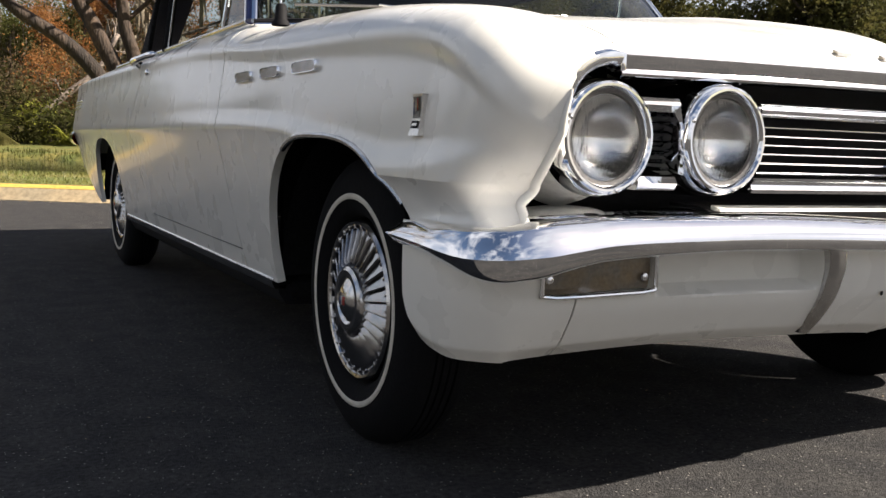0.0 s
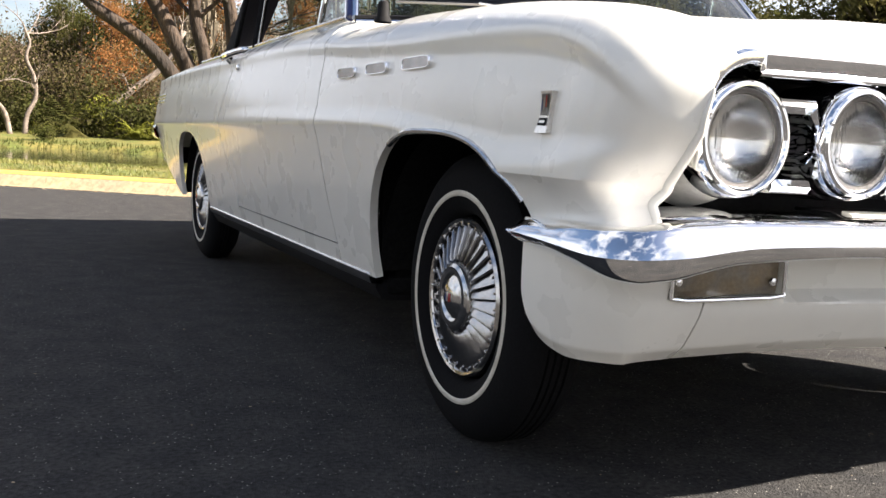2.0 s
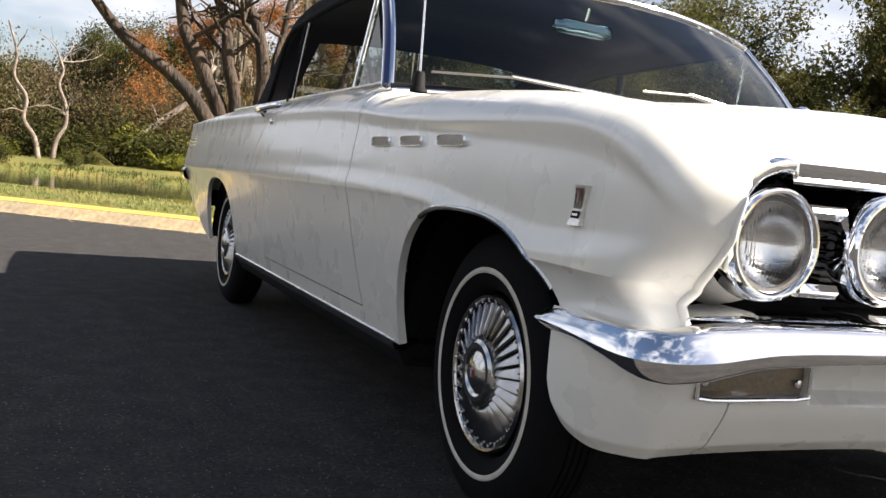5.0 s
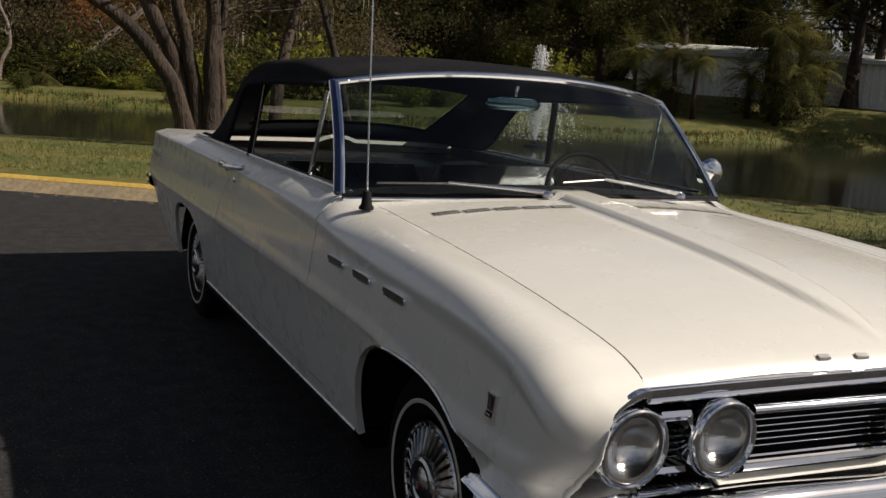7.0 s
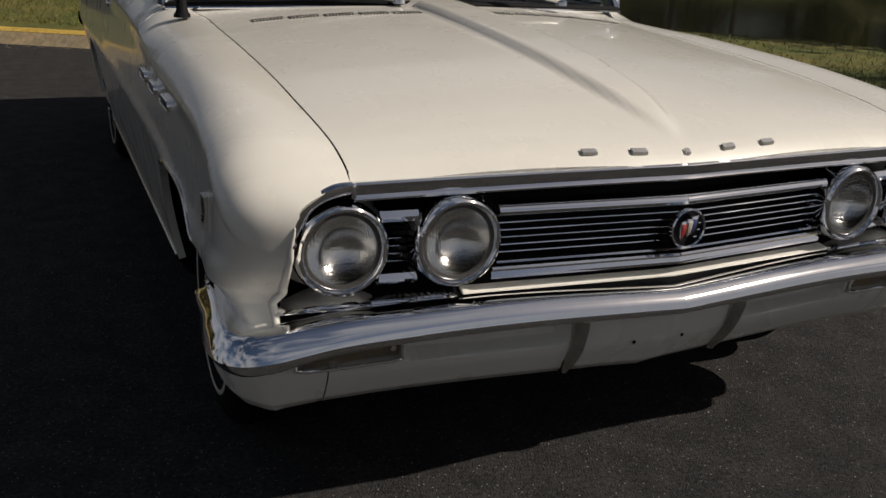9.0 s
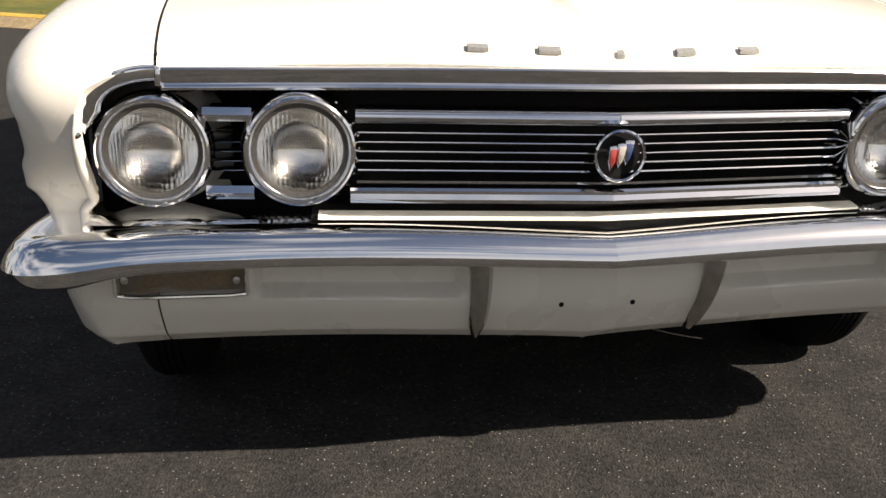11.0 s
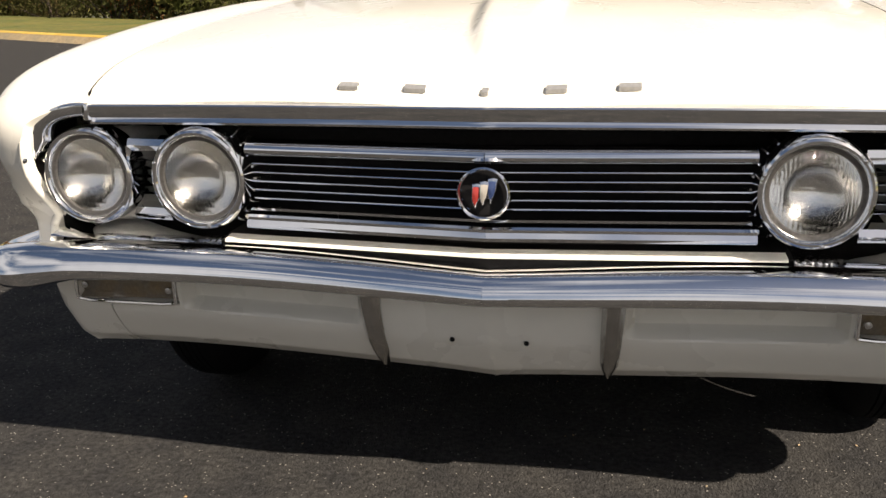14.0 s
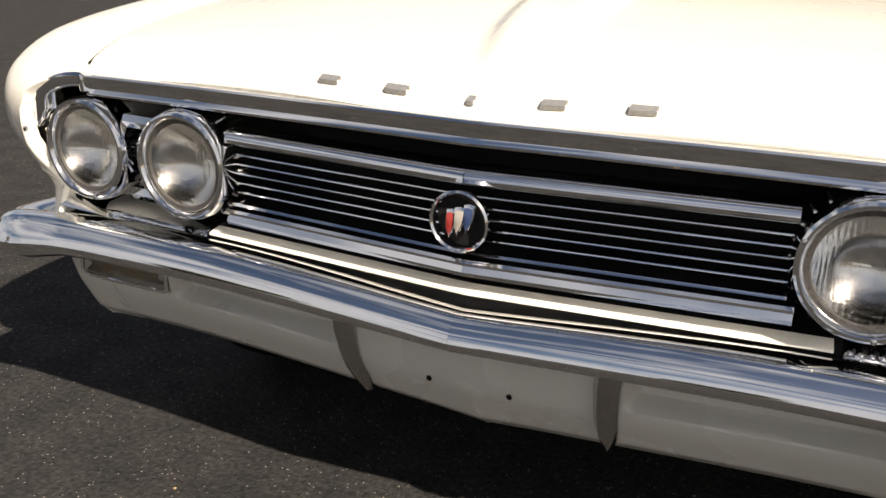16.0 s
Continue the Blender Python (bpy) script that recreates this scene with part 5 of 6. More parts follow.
def kerb_d(x, y):
    q = np.array((x, y)) - K0
    a, d = float(np.dot(q, KA)), float(np.dot(q, KN))
    if a <= K_BEND:
        return d
    c = np.array((a - K_BEND, d + K_RADIUS))
    w = math.atan2(c[0], c[1])
    if 0 <= w <= K_TURN:
        return float(np.hypot(*c)) - K_RADIUS
    end, h = kerb_at(K_BEND + K_RADIUS * K_TURN)
    return float(np.dot(np.array((x, y)) - end, (-math.sin(h), math.cos(h))))


def far_shore(x):
    return key(x, (-25, 40), (-2, 38.5), (5, 34.5), (15, 31.5), (23, 29.8), (30, 30.5), (40, 29.3), (50, 22), (60, 14), (90, -8)) + 0.5 * math.sin(x * 0.43) + 0.3 * math.sin(x * 1.1 + 1)


def ground_z(x, y):
    d = kerb_d(x, y)
    near = key(d, (-0.6, -0.6), (0.10, -0.45), (0.75, 0.112), (3.0, 0.10), (6.5, -0.02), (8.0, -0.22), (9.2, -0.75), (12, -1.0))
    f = y - far_shore(x)
    far = key(f, (-6, -1.0), (-0.5, -0.60), (0.6, -0.22), (4, 0.0), (16, 0.5), (28, 1.3), (60, 1.6))
    before = 54.8 - 0.713 * x - 0.701 * y
    far += key(x, (20, 0.0), (30, 1.0)) * key(before, (-3, 1.5), (0.5, 1.5), (3, 1.2), (6, 0.7), (9, 0.3), (12, 0.0)) * key(f, (0.0, 0.0), (3.0, 1.0))
    bump = 0.05 * noise.noise((x * 0.35, y * 0.35, 0)) if d > 1 else 0
    return (far if f > -6 else near) + bump


def spread(lo, mid0, mid1, hi, step):
    m = list(np.arange(mid0, mid1 + 0.01, step))
    a, b = [], []
    k, v = step, mid0
    while v > lo:
        k *= 1.35
        v -= k
        a.append(max(v, lo))
    k, v = step, mid1
    while v < hi:
        k *= 1.35
        v += k
        b.append(min(v, hi))
    return a[::-1] + m + b


gx, gy = spread(-900, -12, 56, 900, 0.6), spread(-900, -8, 72, 1500, 0.6)
gz = np.array([[(x, y, ground_z(x, y)) for x in gx] for y in gy])
tagged(Geo().grid(gz[:, ::-1][::-1][:, ::-1]).obj("ground", GRASS, None, "", 0), "mown grass ground sloping down to a pond", "grass", kind="structure")
rd = Geo()


def rp(a, d):
    """A place a metres along the kerb and d metres behind its edge."""
    p, h = kerb_at(a)
    return p[0] - math.sin(h) * d, p[1] + math.cos(h) * d, 0.0


edge = [rp(a, 0.06) for a in (-120, -40, -10, 0, *np.linspace(K_BEND, K_BEND + K_RADIUS * K_TURN, 16), 12, 30, 120)]
rd.grid([[(x + (gx_ - x) * t, y + (-130 - y) * t, 0.0) for (x, y, _), gx_ in zip(edge, np.linspace(-150, 50, len(edge)))] for t in (1.0, 0.6, 0.3, 0.1, 0.03, 0.0)])
tagged(rd.obj("road", ASPHALT, None, "", 0), "dark grey asphalt driveway with pale aggregate", "road", kind="structure")
tagged(Geo().grid([[(x, y, -0.38) for x in np.linspace(-300, 300, 13)] for y in np.linspace(-60, 44, 9)]).obj("water", WATER, None, "", 0), "dark still pond water", "water", kind="structure")

KTOP = material("yellow_kerb_paint", (0.48, 0.31, 0.055), 0.75, vary=0.2, scale=3, color2=(0.52, 0.35, 0.07), bump=0.25, bump_scale=70, per_object=0.05)
kerb = tagged(empty("kerb"), "low sloped concrete kerb with faded yellow paint", "kerb", kind="structure")
ksec = [(-0.02, -0.06), (-0.02, 0.004), (0.005, 0.022), (0.045, 0.070), (0.085, 0.110), (0.115, 0.128), (0.16, 0.137), (0.215, 0.136), (0.24, 0.126), (0.25, 0.09), (0.25, -0.06)]
kg = Geo().grid([[(a, d, z) for d, z in ksec][::-1] for a in np.linspace(0.001, 1.199, 5)], wrap_v=True, cap=True)
kt = Geo().grid([[(a, d, z + 0.004) for d, z in ksec[4:9]][::-1] for a in np.linspace(0.001, 1.199, 5)])
kmesh = None
for k in range(-28, 30):
    p = rp(1.2 * k, 0.0)
    turn = math.degrees(kerb_at(1.2 * k + 0.6)[1])
    if kmesh is None:
        o, o2 = kg.obj("kerb_stone", KERB, kerb), kt.obj("paint_band", KTOP, kerb)
        kmesh, tmesh = o.data, o2.data
    else:
        o, o2 = new("kerb_stone", kmesh), new("paint_band", tmesh)
        o.parent = kerb
        o2.parent = kerb
    o.matrix_basis = pose(p[0], p[1], 0, 0, 0, turn)
    o2.matrix_basis = pose(p[0], p[1], 0, 0, 0, turn)


vg = Geo().grid([[(lambda q: (q[0], q[1], z))(rp(a, d)) for a in np.linspace(-60, 60, 121)] for d, z in ((0.236, 0.112), (0.5, 0.118), (0.9, 0.117), (1.3, 0.06))])
tagged(vg.obj("verge", GRASS, None, "", 0), "mown grass verge against the kerb", "grass", kind="structure")


def scatter(name, n, place, size, mat, label, cat_, seed, blades=1, lean=0.5, up=True):
    """Many small blades or leaves, joined."""
    rng = np.random.default_rng(seed)
    v, f = [], []
    while n > 0:
        n -= 1
        p = place(rng)
        if p is None:
            continue
        for _ in range(blades):
            a, s = rng.uniform(0, 2 * math.pi), size * rng.uniform(0.6, 1.4)
            d = np.array((math.cos(a), math.sin(a), 0))
            q = np.array(p) + rng.normal(0, 0.02, 3) * (1, 1, 0)
            if up:
                tip = q + np.array((0, 0, s)) + rng.normal(0, lean * s, 3) * (1, 1, 0)
                o = len(v)
                v += [q - d * s * 0.10, q + d * s * 0.10, tip]
                f.append((o, o + 1, o + 2))
            else:
                e = np.array((-d[1], d[0], rng.uniform(-0.3, 0.3)))
                o = len(v)
                v += [q - d * s, q + e * s * 0.6, q + d * s, q - e * s * 0.6]
                f.append((o, o + 1, o + 2, o + 3))
    return tagged(obj(name, v, f, mat, None, "", 0), label, cat_, kind="stuff")


def lawn_place(rng):
    a, d = rng.uniform(-4, 14), 0.27 + 8.0 * rng.random() ** 1.6
    x, y, _ = rp(a, d)
    return x, y, ground_z(x, y) - 0.005


scatter("grass_blades", 26000, lawn_place, 0.042, BLADE, "short green and straw-coloured lawn grass", "grass", 3, 2)


def bank_place(rng):
    x = rng.uniform(-8, 45)
    y = far_shore(x) + rng.uniform(-0.2, 1.6)
    return x, y, ground_z(x, y)




def gutter_place(rng):
    a, d = rng.uniform(-4, 8), -abs(rng.normal(0, 0.10)) - 0.01
    x, y, _ = rp(a, d)
    return x, y, 0.006


scatter("bank_reeds", 3000, bank_place, 0.17, LEAF_GREEN, "tall grass along the far bank", "reeds", 5, 2, 0.3)
LITTER = material("dry_leaf_litter", (0.28, 0.19, 0.10), 0.8, vary=0.4, scale=6, color2=(0.40, 0.32, 0.22))
scatter("leaf_litter", 260, gutter_place, 0.018, LITTER, "dry leaf litter along the gutter", "leaves", 7, 1, up=False)
scatter("asphalt_grit", 260, lambda r: (r.uniform(-3.5, 2.2), r.uniform(-1.6, 4.5), 0.003), 0.0035, LITTER, "scattered pale grit on the asphalt", "grit", 9, 1, up=False)


# ---- trees ----
def limb(g, rng, p, d, length, r, depth, tips, wander=0.25, droop=0.0):
    pts, rad = [np.array(p, float)], [r]
    d = np.array(d, float) / np.linalg.norm(d)
    n = max(4, int(length / 0.5))
    for i in range(n):
        d = d + rng.normal(0, wander / math.sqrt(n), 3) + np.array((0, 0, -droop / n))
        d /= np.linalg.norm(d)
        pts.append(pts[-1] + d * length / n)
        rad.append(r * (1 - 0.72 * (i + 1) / n))
    g.tube(pts, rad, (3, 5, 8)[min(depth, 2)], cap=False)
    if depth == 0:
        tips += pts[len(pts) // 3:]
        return
    if depth == 1:
        tips += pts[len(pts) // 2:]
    for k in range(rng.integers(3, 6)):
        i = rng.integers(max(1, len(pts) // 3), len(pts))
        a = rng.uniform(0, 2 * math.pi)
        e = d + np.array((math.cos(a), math.sin(a), rng.uniform(-0.1, 0.7))) * rng.uniform(0.6, 1.2)
        limb(g, rng, pts[i], e, length * rng.uniform(0.4, 0.7), rad[min(i, len(rad) - 1)] * 0.7, depth - 1, tips, wander, droop)


def leaves(rng, tips, per, size, puff, tri=False):
    c = np.array([t for t in tips for _ in range(per)])
    n = len(c)
    c = c + rng.normal(0, puff, (n, 3))
    a = rng.normal(0, 1, (n, 3))
    a /= np.linalg.norm(a, axis=1, keepdims=True)
    b = np.cross(a, rng.normal(0, 1, (n, 3)))
    b /= np.linalg.norm(b, axis=1, keepdims=True) + 1e-9
    s = size * rng.uniform(0.6, 1.4, (n, 1))
    if tri:
        v = np.stack([c - a * s * 0.9 - b * s * 0.35, c + b * s * 0.55, c + a * s * 0.9 - b * s * 0.35], 1).reshape(-1, 3)
        return v, [(3 * i, 3 * i + 1, 3 * i + 2) for i in range(n)]
    v = np.stack([c - a * s, c + b * s * 0.45, c + a * s, c - b * s * 0.45], 1).reshape(-1, 3)
    f = [(4 * i, 4 * i + 1, 4 * i + 2, 4 * i + 3) for i in range(n)]
    return v, f


def tree(seed, height, r, mat, label, per=10, size=0.14, puff=0.35, bark=None, trunks=1, spread_=0.5, moss=0, fork=0.4, depth=2, droop=0.0, name="tree"):
    rng = np.random.default_rng(seed)
    t = tagged(empty(name), label, "tree")
    g, tips = Geo(), []
    for k in range(trunks):
        a = rng.uniform(0, 2 * math.pi)
        base = np.array((math.cos(a), math.sin(a), 0)) * (r * 0.8 if trunks > 1 else 0) + (0, 0, -0.15)
        d = np.array((math.cos(a) * 0.25 * (trunks > 1), math.sin(a) * 0.25 * (trunks > 1), 1.0)) + rng.normal(0, 0.05, 3)
        pts, rad, p = [base], [r * 1.35], base
        n = 9
        for i in range(n):
            d = d + rng.normal(0, 0.07, 3)
            d /= np.linalg.norm(d)
            p = p + d * height * 0.85 / n
            pts.append(p)
            rad.append(r * (1 - 0.8 * (i + 1) / n))
        g.tube(pts, rad, 12, cap=False)
        for k2 in range(int(7 + height * 0.5)):
            i = rng.uniform(fork * n, n)
            q = pts[int(i)] + (pts[min(int(i) + 1, n)] - pts[int(i)]) * (i % 1)
            a2 = rng.uniform(0, 2 * math.pi)
            e = np.array((math.cos(a2), math.sin(a2), rng.uniform(0.15, 0.9)))
            limb(g, rng, q, e, height * spread_ * rng.uniform(0.35, 0.8) * (1.15 - 0.6 * i / n), r * 0.36, depth - 1, tips, 0.3, droop)
    g.obj("trunk", bark or BARK, t, "", 0)
    if per:
        v, f = leaves(rng, tips, per, size, puff, True)
        obj("crown", v, f, mat, t, "", 0)
    if moss:
        mg_v, mg_f = [], []
        for _ in range(moss):
            q = tips[rng.integers(len(tips))] + rng.normal(0, 0.1, 3)
            L, w = rng.uniform(0.4, 1.6), rng.uniform(0.03, 0.09)
            a = rng.uniform(0, math.pi)
            o = len(mg_v)
            dx = np.array((math.cos(a) * w, math.sin(a) * w, 0))
            mg_v += [q - dx, q + dx, q + dx * 0.7 - (0, 0, L * 0.6), q - (rng.normal(0, 0.04), 0, L), q - dx * 0.8 - (0, 0, L * 0.5)]
            mg_f.append((o, o + 1, o + 2, o + 3, o + 4))
        obj("moss", mg_v, mg_f, MOSS, t, "grey hanging moss", 0)["kind"] = "stuff"
    return t


def at_ground(ob, x, y, turn=0, s=1.0):
    ob.matrix_basis = Matrix.LocRotScale((x, y, ground_z(x, y)), Euler((0, 0, radians(turn))), None)
    ob.scale = (s, s, s)
    return ob


# the many-stemmed tree on the lawn: four stems from one root
stem = tagged(empty("lawn_tree", None, pose(0, 0, 0)), "old many-stemmed tree with rough grey-brown bark on the lawn", "tree")
rng = np.random.default_rng(21)
g, tips = Geo(), []
for pts, r0, r1 in (
    ([(1.22, 13.55, -0.2), (1.12, 13.5, 0.55), (0.80, 13.45, 1.25), (0.20, 13.45, 1.95), (-0.55, 13.5, 2.45), (-1.05, 13.5, 2.98), (-1.7, 13.6, 3.9), (-2.6, 13.8, 5.0)], 0.20, 0.045),
    ([(1.30, 13.65, -0.2), (1.18, 13.7, 0.7), (0.95, 13.7, 1.5), (0.55, 13.7, 2.3), (0.27, 13.7, 2.9), (0.12, 13.8, 4.2), (0.3, 14, 6.0)], 0.21, 0.08),
    ([(1.42, 13.6, -0.2), (1.36, 13.6, 0.7), (1.22, 13.6, 1.5), (1.02, 13.6, 2.4), (0.87, 13.6, 3.15), (0.50, 13.7, 4.0), (0.2, 13.7, 5.4)], 0.17, 0.07),
    ([(1.58, 13.5, -0.2), (1.60, 13.5, 0.7), (1.55, 13.5, 1.4), (1.60, 13.5, 2.1), (1.45, 13.5, 2.9), (1.15, 13.4, 3.6), (1.3, 13.3, 5.2)], 0.20, 0.08),
    ([(1.74, 13.7, -0.2), (1.80, 13.7, 0.8), (1.76, 13.75, 1.6), (1.84, 13.8, 2.4), (2.0, 13.8, 3.4), (2.3, 13.9, 5.4)], 0.10, 0.05),
):
    c = cat(pts, 7)
    c = c + np.array([[0.035 * noise.noise((p[2] * 2.2, k_, r0 * 40)) for k_ in (0.3, 5.1, 9.7)] for p in c])
    rr = np.interp(np.arange(len(c)), [0, 6, len(c) - 1], [r0 * 1.05, r0 * 0.74, r1 * 0.8])
    g.tube(c, rr, 18, cap=False)
    for k in range(6):
        i = rng.integers(len(c) // 2, len(c))
        a = rng.uniform(0, 2 * math.pi)
        limb(g, rng, c[i], (math.cos(a), math.sin(a), 0.7), rng.uniform(1.2, 2.6), r1 * 0.6, 1, tips, 0.4)
g.obj("trunk", BARK, stem, "", 0)
v, f = leaves(rng, [t for t in tips if t[2] > 4.0], 5, 0.07, 0.25)
obj("crown", v, f, LEAF_GREY, stem, "", 0)
at_tree = at_ground(tree(31, 7.5, 0.145, LEAF_GREY, "slim grey-barked tree on the lawn", 4, 0.07, 0.25, fork=0.5, moss=60), 2.95, 14.6)
at_ground(tree(33, 7.0, 0.10, LEAF_GREY, "slender leaning tree on the lawn", 3, 0.07, 0.25, fork=0.5), 4.5, 14.2, 40)

# far woods: a few trees built, the rest copies
kinds = [
    tree(41, 9.0, 0.20, LEAF_GREEN, "green broad-leaved tree across the pond", 38, 0.085, 0.50, moss=60, fork=0.2),
    tree(42, 10.5, 0.19, LEAF_RUST, "rust-coloured autumn cypress across the pond", 44, 0.065, 0.42, spread_=0.30, fork=0.08),
    tree(43, 8.5, 0.17, LEAF_GREY, "half-bare grey tree hung with moss", 20, 0.070, 0.45, moss=600, fork=0.15),
    tree(44, 7.0, 0.18, LEAF_DARK, "dense dark green tree across the pond", 30, 0.15, 0.55, fork=0.10, trunks=2),
    tree(45, 8.0, 0.14, LEAF_GREY, "bare pale-limbed tree across the pond", 3, 0.10, 0.35, bark=DEADWOOD, moss=120, fork=0.2),
    tree(46, 7.5, 0.17, LEAF_OLIVE, "olive-leaved tree hung with moss across the pond", 38, 0.080, 0.48, fork=0.1, moss=260),
]
rng = np.random.default_rng(77)
first = set()


def plant(stock, used, k, x, y, s, group, high=1.0):
    m = Matrix.LocRotScale((x, y, ground_z(x, y)), Euler((0, 0, rng.uniform(0, 6.28))), None)
    if k not in used:
        used.add(k)
        ob = stock[k]
        ob.matrix_basis = m
    else:
        ob = copy_thing(stock[k], m)
    ob.scale = (s, s, s * high)
    ob["group"] = group


for i in range(78):
    u = i / 77
    x = -14 + 44 * u / 0.75 if u < 0.75 else 30 + 36 * (u - 0.75) / 0.25
    x += rng.normal(0, 0.9)
    y = 48.5 + rng.uniform(0, 9)
    if x < 2.0:
        k = rng.choice([5, 5, 2, 4, 0, 3])
    elif x < 8.5:
        k = rng.choice([1, 1, 1, 5, 2])
    elif x < 15:
        k = rng.choice([2, 2, 5, 4, 1])
    else:
        k = rng.choice([0, 3, 3, 2, 5])
    if 26 < x < 62:
        y = 66 + rng.uniform(0, 8) - max(0, x - 44) * 0.9
    plant(kinds, first, int(k), x, y, rng.uniform(0.65, 0.95) * key(x, (-6, 0.80), (2, 0.85), (6, 1.05), (20, 1.1)), "woods across the pond")
for i in range(26):
    x = -18 + 3.2 * i + rng.normal(0, 0.6)
    plant(kinds, first, int(rng.choice([3, 5, 0, 3])), x, 64 + rng.uniform(0, 6), rng.uniform(0.9, 1.15) * key(x, (0, 0.85), (8, 1.25), (60, 1.6)), "woods across the pond")
for i in range(9):
    t_ = -22 + 6.5 * i
    plant(kinds, first, int(rng.choice([3, 0])), 57.5 + 0.70 * t_, 44.8 - 0.713 * t_, rng.uniform(1.4, 1.8), "woods across the pond")


# shrubs under the woods
def shrub(seed, mat, label, n=1500, w=1.6, h=1.3, size=0.07):
    rng = np.random.default_rng(seed)
    t = tagged(empty("shrub"), label, "shrub")
    g, tips = Geo(), []
    for k in range(8):
        a = rng.uniform(0, 2 * math.pi)
        limb(g, rng, (0, 0, -0.1), (math.cos(a) * 0.7, math.sin(a) * 0.7, 1), h * rng.uniform(0.7, 1.2), 0.03, 1, tips, 0.4)
    g.obj("stem", BARK, t, "", 0)
    v, f = leaves(rng, tips, max(1, n // max(1, len(tips))), size, w * 0.15, True)
    obj("foliage", v, f, mat, t, "", 0)
    return t


sk = [shrub(51, LEAF_LIME, "yellow-green shrub on the far bank", 1500, 1.6, 1.3, 0.09), shrub(52, LEAF_GREEN, "green shrub on the far bank", 1500, 1.6, 1.3, 0.09), shrub(53, LEAF_DARK, "dark green shrub on the far bank", 1500, 1.6, 1.3, 0.09),
      shrub(54, LEAF_GREY, "tall grey-brown thicket under the trees", 5600, 3.2, 3.0, 0.070), shrub(55, LEAF_RUST, "tall rust-coloured thicket under the trees", 5600, 3.2, 3.0, 0.070), shrub(56, LEAF_OLIVE, "tall olive thicket under the trees", 5600, 3.2, 3.0, 0.070), shrub(57, LEAF_DARK, "tall dark thicket under the trees", 5200, 3.2, 3.0, 0.085)]
done = set()
for i in range(70):
    x = rng.uniform(-16, 60)
    f_ = rng.choice([rng.uniform(0.3, 1.6), rng.uniform(7, 10)])
    if -8 < x < 10 and f_ < 3 and i % 6:
        f_ = rng.uniform(8, 11)
    if x > 18:
        f_ = rng.uniform(9, 13) if x < 27 else rng.uniform(20, 28)
    plant(sk, done, int(rng.integers(0, 3)), x, far_shore(x) + f_, rng.uniform(0.6, 1.5) * (0.6 if f_ < 3 else 1.2), "shrubs on the far bank", 0.85)
for i in range(64):
    x = -12 + 0.62 * i + rng.normal(0, 0.3)
    k = rng.choice([3, 5, 3, 6, 5]) if x < 1.5 or x > 9 else rng.choice([4, 5, 3, 6, 5])
    plant(sk, done, int(k), x, 47.4 + rng.uniform(0, 6) + max(0, x - 20) * 0.3, rng.uniform(0.75, 1.15), "thickets under the woods", rng.uniform(0.9, 1.25))


for i in range(14):
    x = -4.5 + 1.1 * i + rng.normal(0, 0.3)
    plant(sk, done, 0 if i % 3 else 1, x, far_shore(x) + rng.choice([2.6, 6.5]), rng.uniform(0.35, 0.6), "low bright growth on the far bank", 0.7)


# pale dead snags and a leaning trunk on the far bank
def snag(x, y, pts, r, label, name="dead_tree"):
    t = tagged(empty(name), label, "tree")
    g = Geo()
    c = cat(pts, 6)
    g.tube(c, np.linspace(r, r * 0.35, len(c)), 10, cap=True)
    rng = np.random.default_rng(int(abs(x * 100)))
    for k in range(5):
        i = rng.integers(len(c) // 3, len(c))
        limb(g, rng, c[i], rng.normal(0, 1, 3) + (0, 0, 0.6), rng.uniform(0.8, 2.2), r * 0.3, 1, [], 0.5)
    g.obj("trunk", DEADWOOD, t, "", 0)
    t.matrix_basis = pose(x, y, ground_z(x, y))
    return t


snag(-1.7, 44.0, [(0, 0, -0.3), (-0.25, 0, 0.9), (-0.75, 0, 1.7), (-0.70, 0, 2.7), (-1.25, 0, 3.6), (-1.2, 0, 4.6), (-1.6, 0, 6.0)], 0.13, "pale bleached dead tree on the far bank")
snag(-1.15, 44.5, [(0, 0, -0.3), (0.10, 0, 0.8), (0.45, 0, 1.6), (0.42, 0, 2.5), (0.08, 0, 3.4), (0.22, 0, 4.1), (0.05, 0, 4.6)], 0.13, "pale broken dead trunk on the far bank")
snag(1.0, 46.3, [(0, 0, -0.3), (1.0, 0, 0.7), (2.6, 0, 2.2), (4.2, 0, 3.6), (5.2, 0, 5.4)], 0.26, "thick leaning pale trunk on the far bank")


